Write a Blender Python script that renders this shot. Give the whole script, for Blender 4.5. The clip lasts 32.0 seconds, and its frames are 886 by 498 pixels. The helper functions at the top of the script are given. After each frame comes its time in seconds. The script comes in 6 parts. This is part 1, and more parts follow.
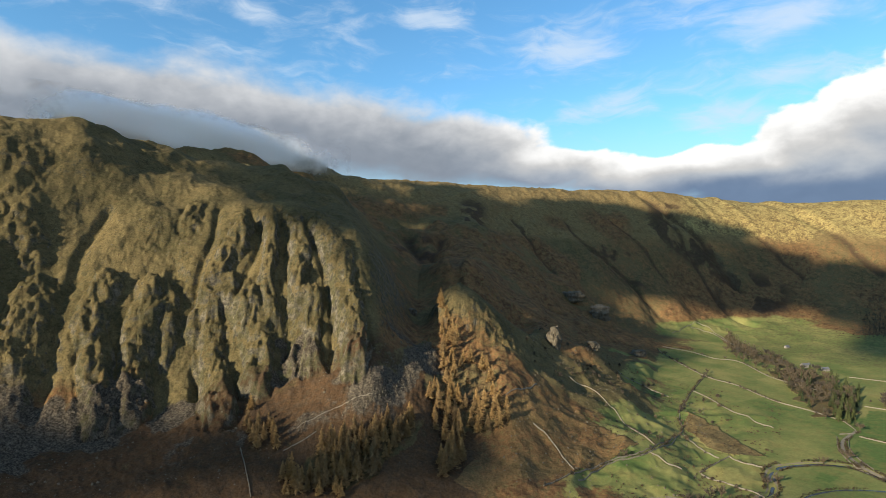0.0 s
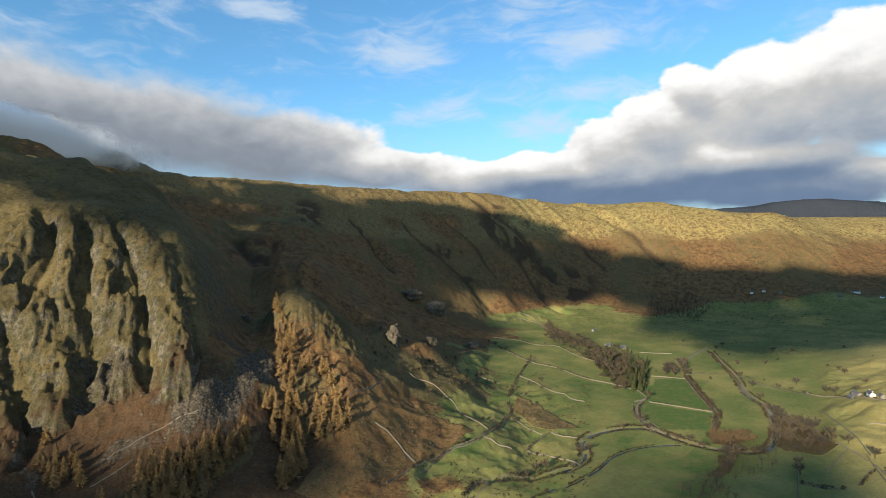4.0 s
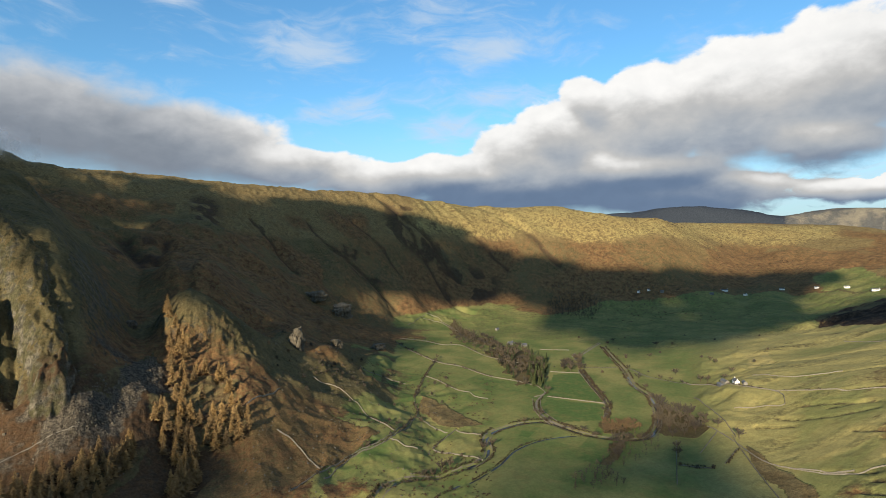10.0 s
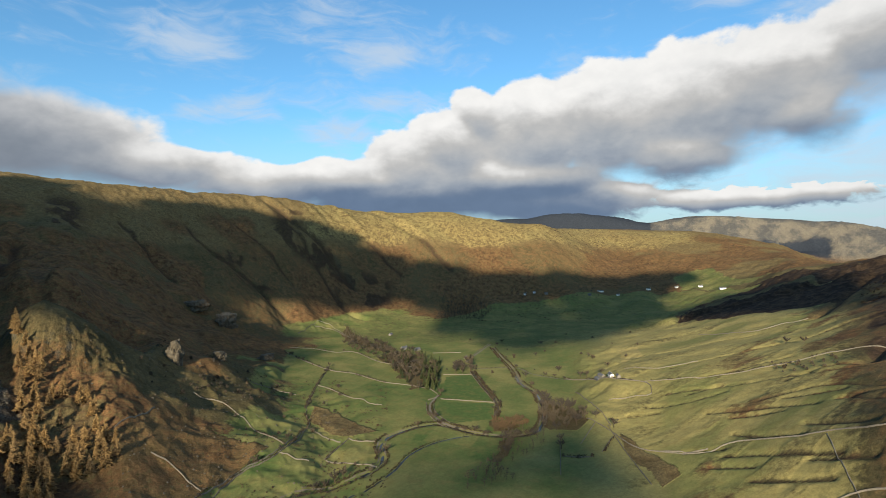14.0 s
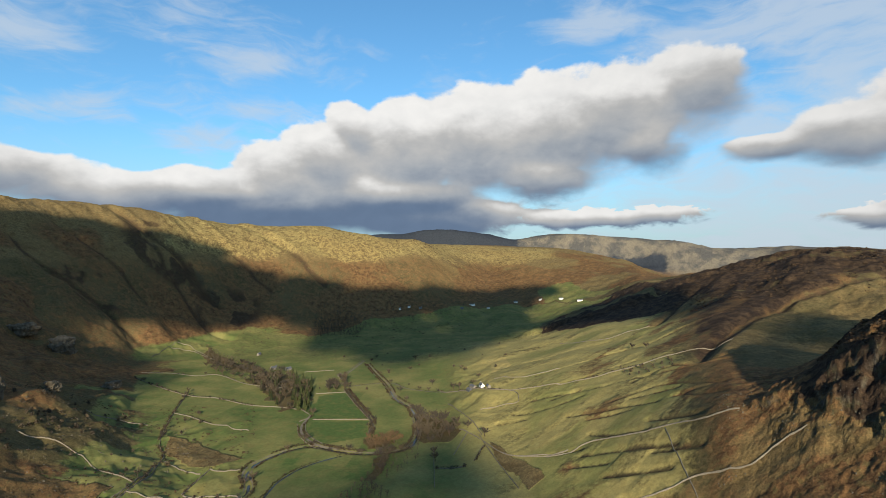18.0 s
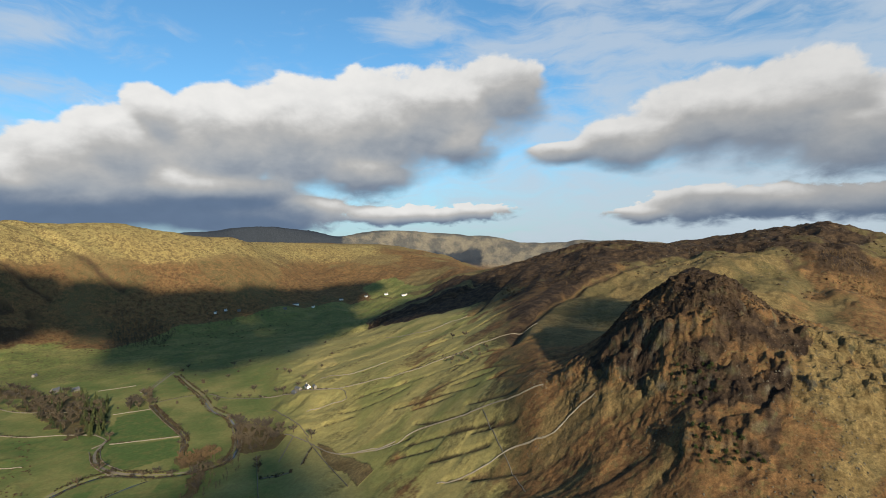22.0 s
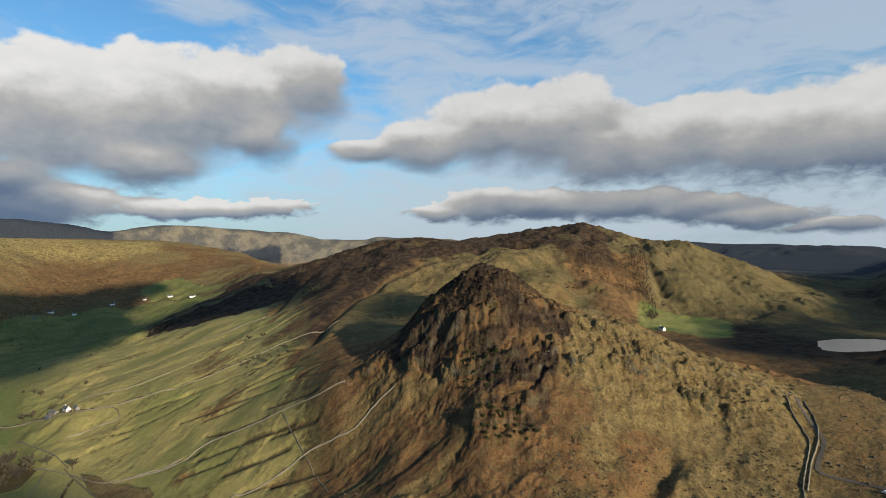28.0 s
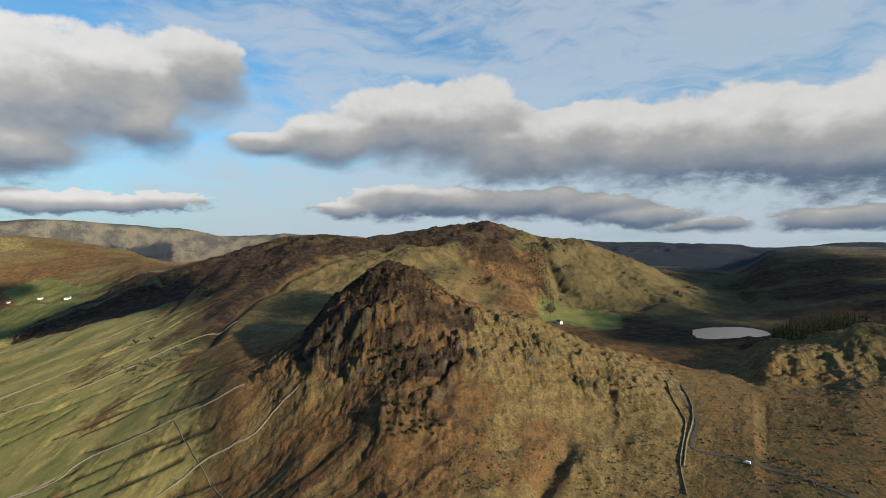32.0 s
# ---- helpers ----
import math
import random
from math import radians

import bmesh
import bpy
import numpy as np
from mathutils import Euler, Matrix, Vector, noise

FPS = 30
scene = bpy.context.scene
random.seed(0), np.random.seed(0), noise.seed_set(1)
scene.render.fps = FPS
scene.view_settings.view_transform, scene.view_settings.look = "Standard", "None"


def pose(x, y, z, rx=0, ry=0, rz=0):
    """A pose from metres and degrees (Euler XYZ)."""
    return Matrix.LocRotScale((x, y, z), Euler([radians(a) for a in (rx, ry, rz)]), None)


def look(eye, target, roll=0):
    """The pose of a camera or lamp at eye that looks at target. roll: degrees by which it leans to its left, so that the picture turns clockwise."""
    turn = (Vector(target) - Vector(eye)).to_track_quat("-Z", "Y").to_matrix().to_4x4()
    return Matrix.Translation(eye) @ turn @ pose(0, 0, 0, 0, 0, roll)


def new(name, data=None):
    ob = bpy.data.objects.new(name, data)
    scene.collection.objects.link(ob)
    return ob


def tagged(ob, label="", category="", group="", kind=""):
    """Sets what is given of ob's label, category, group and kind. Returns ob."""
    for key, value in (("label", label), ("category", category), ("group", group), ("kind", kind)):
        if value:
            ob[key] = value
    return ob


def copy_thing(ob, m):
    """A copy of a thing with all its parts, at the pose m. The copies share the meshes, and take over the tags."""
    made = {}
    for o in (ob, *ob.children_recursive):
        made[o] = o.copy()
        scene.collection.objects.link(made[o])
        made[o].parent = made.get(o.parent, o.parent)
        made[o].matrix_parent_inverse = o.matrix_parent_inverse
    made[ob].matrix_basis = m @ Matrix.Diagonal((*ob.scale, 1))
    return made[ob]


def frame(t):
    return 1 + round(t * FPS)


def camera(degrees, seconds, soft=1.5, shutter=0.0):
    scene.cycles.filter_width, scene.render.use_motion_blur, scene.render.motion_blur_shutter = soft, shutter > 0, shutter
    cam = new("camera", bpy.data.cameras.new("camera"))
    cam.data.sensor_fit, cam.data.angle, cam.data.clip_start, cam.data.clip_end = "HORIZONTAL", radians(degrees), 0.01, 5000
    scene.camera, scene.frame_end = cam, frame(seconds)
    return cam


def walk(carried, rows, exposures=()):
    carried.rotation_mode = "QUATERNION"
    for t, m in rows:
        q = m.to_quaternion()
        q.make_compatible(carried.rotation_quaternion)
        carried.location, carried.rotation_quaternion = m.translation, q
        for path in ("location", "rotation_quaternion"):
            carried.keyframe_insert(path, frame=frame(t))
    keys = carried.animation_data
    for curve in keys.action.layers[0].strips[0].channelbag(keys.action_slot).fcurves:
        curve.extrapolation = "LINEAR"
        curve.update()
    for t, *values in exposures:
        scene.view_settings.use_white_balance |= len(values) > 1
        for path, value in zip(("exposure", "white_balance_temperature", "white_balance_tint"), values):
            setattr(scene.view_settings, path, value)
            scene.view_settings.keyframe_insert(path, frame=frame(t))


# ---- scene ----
EYE = (0.0, 0.0, 317.0)      # the drone hovers over the valley and turns
cam = camera(79.1, 32.0, soft=0.5)
# seconds, yaw, pitch, roll
TURN = [(0.0, 2.27, -0.11, -0.06),
        (0.5, -0.95, -0.08, 0.19),
        (1.0, -3.72, -0.12, 0.43),
        (1.5, -6.08, -0.10, 0.57),
        (2.0, -8.13, -0.12, 0.65),
        (2.5, -10.11, -0.16, 0.77),
        (3.0, -11.88, -0.18, 0.89),
        (3.5, -13.50, -0.20, 1.01),
        (5.5, -17.21, -0.27, 1.11),
        (6.0, -17.47, -0.27, 1.07),
        (6.5, -17.69, -0.28, 0.98),
        (7.0, -18.05, -0.27, 0.93),
        (7.5, -18.71, -0.27, 0.91),
        (8.0, -20.18, -0.29, 0.95),
        (8.5, -21.58, -0.31, 0.92),
        (9.0, -22.66, -0.28, 0.86),
        (9.5, -23.71, -0.25, 0.84),
        (10.0, -24.75, -0.27, 0.72),
        (10.5, -26.42, -0.30, 0.80),
        (11.0, -28.23, -0.31, 0.92),
        (11.5, -29.80, -0.34, 1.01),
        (12.0, -31.37, -0.36, 1.01),
        (12.5, -33.03, -0.35, 0.98),
        (13.0, -34.30, -0.33, 0.93),
        (13.5, -35.36, -0.21, 0.96),
        (15.5, -39.14, 1.50, 0.92),
        (16.0, -41.54, 1.67, 0.99),
        (16.5, -44.70, 1.65, 1.00),
        (17.0, -46.90, 1.62, 1.09),
        (17.5, -48.47, 1.55, 1.00),
        (18.0, -49.38, 1.50, 0.90),
        (18.5, -50.70, 1.42, 0.98),
        (19.0, -52.67, 1.38, 1.18),
        (19.5, -54.89, 1.27, 1.35),
        (20.0, -57.26, 1.16, 1.64),
        (20.5, -60.12, 1.08, 1.83),
        (21.0, -62.90, 0.94, 2.09),
        (21.5, -65.55, 0.79, 2.10),
        (22.0, -67.89, 0.66, 2.17),
        (22.5, -69.76, 0.58, 2.22),
        (23.0, -71.40, 0.50, 2.23),
        (23.5, -72.97, 0.42, 2.25),
        (24.0, -74.53, 0.30, 2.27),
        (24.5, -76.38, 0.21, 2.30),
        (25.0, -78.32, 0.07, 2.34),
        (25.5, -80.15, 0.00, 2.32),
        (27.5, -87.01, -0.39, 2.30),
        (28.0, -88.84, -0.49, 2.29),
        (28.5, -90.42, -0.58, 2.21),
        (29.0, -91.89, -0.69, 2.24),
        (29.5, -93.20, -0.78, 2.29),
        (30.0, -94.43, -0.84, 2.15),
        (30.5, -95.75, -0.92, 2.14),
        (31.0, -96.80, -0.97, 2.05),
        (31.5, -97.84, -1.04, 2.04),
        (32.0, -98.80, -1.16, 2.08)]
walk(cam, [(t, pose(*EYE, 90 + p, r, w)) for t, w, p, r in TURN],
     exposures=[(0.0, 1.12), (3.5, 1.04), (9.0, 0.93), (13.0, 0.86), (20.0, 0.74), (28.0, 0.62), (32.0, 0.62)])

# ---- world, sun ----
SUN_AZ, SUN_EL = 227.0, 18.0     # clockwise from +y
sun = new("sun", bpy.data.lights.new("sun", "SUN"))
sun.data.energy, sun.data.angle, sun.data.color = 5.0, radians(1.1), (1.0, 0.83, 0.60)
sd = Vector((math.sin(radians(SUN_AZ)) * math.cos(radians(SUN_EL)), math.cos(radians(SUN_AZ)) * math.cos(radians(SUN_EL)), math.sin(radians(SUN_EL))))
sun.matrix_world = look((0, 0, 900), Vector((0, 0, 900)) - sd)


class Tree:
    """A small helper to write node trees in short lines."""

    def __init__(self, tree):
        self.t = tree

    def n(self, node_type, **kw):
        node = self.t.nodes.new(node_type)
        for k, v in kw.items():
            if k == "op":
                node.operation = v
            elif k == "kind":
                node.data_type = v
            elif k == "blend":
                node.blend_type = v
        return node

    def put(self, sock, v):
        if isinstance(v, bpy.types.NodeSocket):
            self.t.links.new(v, sock)
        elif v is not None:
            sock.default_value = v

    def m(self, op, a, b=None, c=None, clamp=False):
        node = self.n("ShaderNodeMath", op=op)
        node.use_clamp = clamp
        for s, v in zip(node.inputs, (a, b, c)):
            self.put(s, v)
        return node.outputs[0]

    def v(self, op, a, b=None, c=None):
        node = self.n("ShaderNodeVectorMath", op=op)
        for s, v in zip(node.inputs, (a, b, c)):
            self.put(s, v)
        return node.outputs["Value"] if op in ("LENGTH", "DOT_PRODUCT") else node.outputs[0]

    def noise(self, vec, scale, detail=4, rough=0.55, color=False, dist=0.0):
        node = self.n("ShaderNodeTexNoise")
        self.put(node.inputs["Vector"], vec)
        node.inputs["Scale"].default_value, node.inputs["Detail"].default_value = scale, detail
        node.inputs["Roughness"].default_value, node.inputs["Distortion"].default_value = rough, dist
        return node.outputs["Color" if color else 0]

    def ramp(self, v, a, b, lo=0.0, hi=1.0):
        node = self.n("ShaderNodeMapRange")
        node.interpolation_type = "SMOOTHSTEP"
        for s, x in zip(node.inputs, (v, a, b, lo, hi)):
            self.put(s, x)
        return node.outputs[0]

    def mix(self, f, a, b, blend="MIX"):
        node = self.n("ShaderNodeMix", kind="RGBA", blend=blend)
        node.clamp_factor = True
        self.put(node.inputs["Factor"], f)
        self.put(node.inputs[6], rgb(a))
        self.put(node.inputs[7], rgb(b))
        return node.outputs[2]


def rgb(c):
    return (*c, 1) if isinstance(c, tuple) and len(c) == 3 else c


# clouds: bearing, elevation, half width, half height, in degrees
BANK_WEST = [(-67, 13, 26, 6.5), (-41.9, 12.5, 18, 5.5), (-25.2, 12, 16, 6), (-12.6, 11, 13, 5.6), (-2.2, 9.8, 12, 4.8), (7.2, 8.3, 11, 2.6)]
BANK_NORTH = [(18.7, 7, 13, 2.4), (26, 7, 10, 2.8), (33, 8.6, 6.5, 4.0), (37.5, 10.4, 5.5, 5.0), (39.6, 13.6, 2.8, 3.2), (46.5, 12, 7, 5.8), (54, 12.4, 8, 6.0), (61, 13.2, 8, 6.0), (68.5, 14.4, 8, 5.4), (74.6, 16.6, 5.4, 4.0), (70.5, 11.5, 4, 3),
              (60, 9, 6, 3), (43.8, 7, 13, 3.2), (33, 5.0, 15, 2.6), (48, 4.2, 10, 2.2)]
BANK_EAST = [(82, 10, 5, 1.4), (88, 10.6, 6.5, 2.8), (94.5, 12, 7, 4.6), (101, 11.6, 8.5, 5.0), (109, 9, 10, 4.4), (114.5, 9.4, 6.5, 4.6), (121, 8.4, 9.5, 4.6), (128.5, 8.2, 7.5, 5.0), (137, 6.6, 11, 5.2), (147, 7.5, 16, 6), (165, 9, 20, 7)]
WISPS = [(-22, 22.5, 4, 1.6), (-4, 23, 7, 1.6), (12, 20.3, 9, 4.5), (29.5, 19.9, 7, 2.0), (33, 15.4, 8, 1.6), (25, 12.2, 9, 2.0), (14, 14, 8, 2.2), (66, 23, 9, 2.5), (74, 20.5, 10, 2.5)]
LOW = [(63.5, 4.6, 10, 1.1), (54.5, 5.2, 5.5, 1.6), (70, 4.5, 5, 1.1), (88.5, 3.3, 3.4, 1.1), (93, 3.9, 5.5, 2.0), (100, 3.6, 8, 1.8), (108, 3.2, 8, 1.7), (114.5, 2.4, 7, 1.4), (119.5, 1.4, 6, 1.0), (124.5, 0.4, 5, 0.7), (136.8, 0.6, 8, 1.0)]

world = bpy.data.worlds.new("sky")
scene.world = world
world.use_nodes = True
wt = world.node_tree
wt.nodes.clear()


def density_group():
    g = bpy.data.node_groups.new("cloud_density", "ShaderNodeTree")
    g.interface.new_socket("Vector", in_out="INPUT", socket_type="NodeSocketVector")
    g.interface.new_socket("Body", in_out="OUTPUT", socket_type="NodeSocketFloat")
    g.interface.new_socket("Height", in_out="OUTPUT", socket_type="NodeSocketFloat")
    T = Tree(g)
    a, z = T.n("NodeGroupInput"), T.n("NodeGroupOutput")
    p = a.outputs[0]
    wob = T.noise(T.v("MULTIPLY", p, (0.10, 0.20, 0.0)), 1.0, 3, 0.5, True)
    q = T.v("ADD", p, T.v("MULTIPLY", T.v("SUBTRACT", wob, (0.5, 0.5, 0.5)), (6.0, 2.4, 0.0)))
    best, total, high = None, None, None
    for b, e, w, h in BANK_WEST + BANK_NORTH + BANK_EAST + LOW:
        rel = T.v("MULTIPLY", T.v("SUBTRACT", q, (b, e, 0.0)), (1 / w, 1 / h, 0.0))
        d = T.m("SUBTRACT", 1.0, T.v("LENGTH", rel))
        sp = T.n("ShaderNodeSeparateXYZ")
        T.put(sp.inputs[0], rel)
        k = T.m("EXPONENT", T.m("MULTIPLY", d, 6.0))
        kv = T.m("MULTIPLY", k, sp.outputs[1])
        best = d if best is None else T.m("SMOOTH_MAX", best, d, 0.10)
        total = k if total is None else T.m("ADD", total, k)
        high = kv if high is None else T.m("ADD", high, kv)
    T.put(z.inputs[0], best)
    T.put(z.inputs[1], T.m("DIVIDE", high, total))
    return g


def build_sky():
    T = Tree(wt)
    sky = T.n("ShaderNodeTexSky")
    sky.sky_type, sky.sun_disc = "NISHITA", False
    sky.sun_elevation, sky.sun_rotation = radians(SUN_EL), radians(SUN_AZ)
    sky.air_density, sky.dust_density, sky.ozone_density = 1.0, 0.6, 2.0
    co = T.n("ShaderNodeTexCoord").outputs["Generated"]
    sep = T.n("ShaderNodeSeparateXYZ")
    T.put(sep.inputs[0], co)
    x, y, zz = sep.outputs
    b = T.m("DEGREES", T.m("ARCTAN2", x, y))
    e = T.m("DEGREES", T.m("ARCSINE", zz))
    comb = T.n("ShaderNodeCombineXYZ")
    T.put(comb.inputs[0], b)
    T.put(comb.inputs[1], e)
    p = comb.outputs[0]
    g = density_group()

    def sample(off):
        node = T.n("ShaderNodeGroup")
        node.node_tree = g
        T.put(node.inputs[0], T.v("ADD", p, off))
        return node.outputs[0], node.outputs[1]
    body, rise = sample((0, 0, 0))                # how deep inside the cloud, and how high in it
    puff = T.noise(T.v("MULTIPLY", p, (0.20, 0.34, 0.0)), 1.0, 7, 0.52, dist=0.2)
    fine = T.noise(T.v("MULTIPLY", p, (0.55, 0.8, 0.0)), 1.0, 5, 0.55, dist=0.3)
    soft = T.noise(T.v("MULTIPLY", p, (0.045, 0.09, 0.0)), 1.0, 2, 0.5)      # crisp here, blurred there
    west = T.ramp(b, 14, -6)
    edge = T.m("ADD", T.m("MULTIPLY", T.m("SUBTRACT", puff, 0.5), 0.62), T.m("MULTIPLY", T.m("SUBTRACT", fine, 0.5), 0.20))
    shred = T.noise(T.v("MULTIPLY", p, (0.42, 0.9, 0.0)), 1.0, 5, 0.6, dist=0.4)
    edge = T.m("ADD", edge, T.m("MULTIPLY", T.m("SUBTRACT", shred, 0.5), T.m("MULTIPLY", T.ramp(e, 8.0, 4.0, 0.0, 1.9), T.m("SUBTRACT", T.ramp(b, 52, 59), T.ramp(b, 78, 86, 0.0, 0.45)))))
    d0 = T.m("ADD", body, edge)
    under = T.ramp(rise, 0.55, -0.6)                                         # lower edges fray out
    wide = T.m("ADD", 0.10, T.m("ADD", T.m("MULTIPLY", T.m("MULTIPLY", T.ramp(soft, 0.38, 0.62), under), 0.22), T.m("ADD", T.m("MULTIPLY", west, 0.30), T.m("MULTIPLY", under, 0.26))))
    cover = T.ramp(d0, T.m("MULTIPLY", wide, -0.35), wide)
    shine = T.m("ADD", rise, T.m("ADD", T.m("MULTIPLY", T.m("SUBTRACT", puff, 0.5), 0.60), T.m("MULTIPLY", T.m("SUBTRACT", fine, 0.5), 0.16)))
    shine = T.m("SUBTRACT", shine, T.m("MULTIPLY", T.m("MULTIPLY", T.ramp(b, 16, 28), T.ramp(b, 57, 49)), T.ramp(e, 8.0, 5.0, 0.0, 1.0)))     # the deep base of the northern bank
    light = T.ramp(T.m("SUBTRACT", shine, T.m("ADD", T.m("MULTIPLY", west, 0.35), T.m("MULTIPLY", T.m("MULTIPLY", T.ramp(b, 84, 100), T.ramp(e, 6.5, 4.5)), 0.30))), -1.15, 0.98)
    col = T.mix(T.ramp(light, 0.0, 0.42), (0.110, 0.160, 0.245), (0.290, 0.322, 0.362))
    col = T.mix(T.ramp(light, 0.30, 0.70), col, (0.425, 0.422, 0.415))
    col = T.mix(T.ramp(light, 0.60, 0.92), col, (0.72, 0.715, 0.70))
    col = T.mix(T.m("MULTIPLY", west, 0.9), col, T.mix(T.ramp(light, 0.25, 0.95), (0.175, 0.20, 0.235), (0.43, 0.445, 0.465)))
    tone = T.m("ADD", T.m("MULTIPLY", puff, 0.55), T.m("MULTIPLY", fine, 0.45))
    col = T.mix(1.0, col, T.mix(T.ramp(tone, 0.32, 0.68), (0.95, 0.953, 0.957), (1.05, 1.045, 1.04)), "MULTIPLY")
    col = T.mix(T.ramp(b, 45, 105, 0.0, 0.17), col, (0.10, 0.11, 0.125))           # thicker and greyer towards the east
    # thin high cloud
    pv = T.v("MULTIPLY", p, (0.055, 0.14, 0.0))
    veil = T.noise(pv, 1.0, 7, 0.58, dist=0.6)
    streak = T.noise(T.v("MULTIPLY", T.v("ADD", p, T.v("MULTIPLY", T.noise(p, 0.12, 2, 0.5, True), (8.0, 5.0, 0.0))), (0.22, 0.8, 0.0)), 1.0, 6, 0.6, dist=0.5)
    wisp = None
    for wb, we, ww, wh in WISPS:
        rel = T.v("MULTIPLY", T.v("SUBTRACT", p, (wb, we, 0.0)), (1 / ww, 1 / wh, 0.0))
        k = T.ramp(T.v("LENGTH", rel), 1.0, 0.1)
        wisp = k if wisp is None else T.m("MAXIMUM", wisp, k)
    amount = T.m("ADD", T.m("MULTIPLY", wisp, 0.17), T.m("ADD", T.m("MULTIPLY", T.ramp(b, 56, 90), 0.17), T.m("MULTIPLY", T.ramp(e, 24, 8), 0.03)))
    veil = T.ramp(T.m("ADD", T.m("ADD", T.m("MULTIPLY", veil, 0.62), T.m("MULTIPLY", streak, 0.38)), amount), 0.49, 0.76, 0.0, 0.72)
    pale = T.ramp(e, 15.0, 0.0, 0.0, 0.80)
    blue = T.v("MULTIPLY", sky.outputs[0], (0.080, 0.130, 0.150))
    air = T.mix(pale, blue, (0.37, 0.46, 0.54))
    air = T.mix(veil, air, (0.47, 0.54, 0.62))
    full = T.mix(cover, air, col)
    bg = T.n("ShaderNodeBackground")
    T.put(bg.inputs[0], full)
    bg.inputs[1].default_value = 0.70
    out = T.n("ShaderNodeOutputWorld")
    T.put(out.inputs[0], bg.outputs[0])


build_sky()

# ---- the lie of the land: bearing (degrees clockwise from +y), range and height in metres, walked outwards from the hover point ----
LOWER = [(-180, 420, 153), (-117.1, 400, 92), (-80.6, 540, 61), (-44, 560, 43), (-23.1, 560, 35), (-2.2, 560, 27), (13.5, 560, 12), (23.9, 520, 4), (50, 520, 3), (60.5, 540, 12),
         (68.9, 560, 43), (76.2, 560, 68), (83.5, 500, 92), (91.8, 440, 102), (102.3, 420, 102), (112.7, 430, 98), (123.2, 440, 100), (131.6, 440, 110), (144.1, 430, 110), (165, 420, 110)]
BENCH = [(-180, 800, 235), (-117.1, 800, 153), (-80.6, 800, 92), (-38.8, 800, 90), (-24.1, 770, 91), (-18, 762, 110), (-13, 765, 122), (-9.5, 785, 154), (-5, 860, 149), (-1.5, 900, 143), (4.9, 900, 145), (11.4, 880, 63), (23.9, 900, 5), (50, 900, 5),
         (57.4, 900, 23), (65.7, 850, 68), (72, 760, 106), (77.2, 720, 146), (79.4, 745, 158), (81.5, 750, 172), (83.2, 760, 190), (84.5, 765, 208), (85.6, 770, 226), (87, 775, 246), (88.6, 780, 264), (91, 775, 282), (92.8, 770, 290), (94.6, 760, 284), (97, 748, 270), (100, 730, 246), (103, 715, 232), (111.4, 690, 191),
         (116.9, 690, 168), (122.6, 690, 142), (128.4, 690, 136), (133.7, 700, 140), (136, 700, 146), (141, 710, 146), (165, 760, 150)]
BROW = [(-180, 1200, 307), (-117.1, 1200, 286), (-80.6, 1150, 353), (-38.8, 1130, 358), (-27.3, 1140, 403), (-18.9, 1105, 417), (-14.4, 1085, 385), (-11.8, 1075, 372), (-9.6, 1070, 317), (-7.4, 1085, 232), (-5, 1110, 176), (-3, 1040, 205), (-1.9, 1005, 244), (-0.4, 1000, 252), (1.6, 1000, 232), (3.1, 1005, 204), (4.4, 1020, 176), (6.2, 1060, 152),
        (11.4, 1150, 94), (18.7, 1250, 20), (29.1, 1300, 6), (50, 1250, 8), (57.4, 1250, 63), (65.7, 1150, 94), (72, 1080, 135), (77.2, 1060, 168), (83.5, 1060, 160), (88, 1080, 172), (91.8, 1100, 190),
        (99.2, 1100, 153), (106.5, 1080, 121), (112.7, 1000, 108), (124.2, 960, 102), (128.3, 800, 128), (129.9, 795, 164), (131.2, 800, 156), (133.7, 900, 170), (136.2, 920, 182), (144.1, 980, 165), (165, 1100, 180)]
SHELF = [(-180, 1800, 338), (-117.1, 1600, 440), (-80.6, 1400, 532), (-43, 1400, 579), (-35.6, 1450, 595), (-33, 1460, 573), (-27.3, 1480, 532), (-18.9, 1500, 511), (-13.4, 1560, 474), (-9.4, 1560, 340), (-6, 1560, 292),
         (0.9, 1550, 268), (8.2, 1600, 143), (12.4, 1650, 76), (18.7, 1900, 31), (29.1, 2000, 10), (44.8, 1800, 8), (55.3, 1700, 37), (62.6, 1600, 94), (70.9, 1600, 153), (77.2, 1600, 227), (83.5, 1600, 268),
         (91.8, 1500, 246), (102.3, 1500, 184), (109.6, 1450, 123), (114.8, 1400, 101), (125.3, 1400, 99), (133.7, 1320, 99), (144.1, 1500, 143), (165, 1700, 200)]
RISE = [(-180, 2400, 307), (-117.1, 2000, 491), (-80.6, 1800, 552), (-43, 1760, 583), (-33.5, 1760, 573), (-23.1, 1800, 573), (-14.7, 1860, 511), (-6.4, 1900, 409), (2, 1950, 397), (11.4, 2000, 230), (18.7, 2100, 105),
        (26, 2250, 50), (34.4, 2350, 36), (46.9, 2450, 22), (54.2, 2300, 16), (58.4, 2200, 51), (64.7, 2100, 127), (70.9, 2000, 194), (77.2, 1950, 268), (85.6, 1950, 319), (93.9, 1900, 315),
        (102.3, 1900, 329), (108.6, 1850, 256), (114.8, 1750, 174), (121.1, 1700, 121), (127.4, 1650, 88), (133.7, 1900, 113), (144.1, 2100, 164), (165, 2400, 256)]
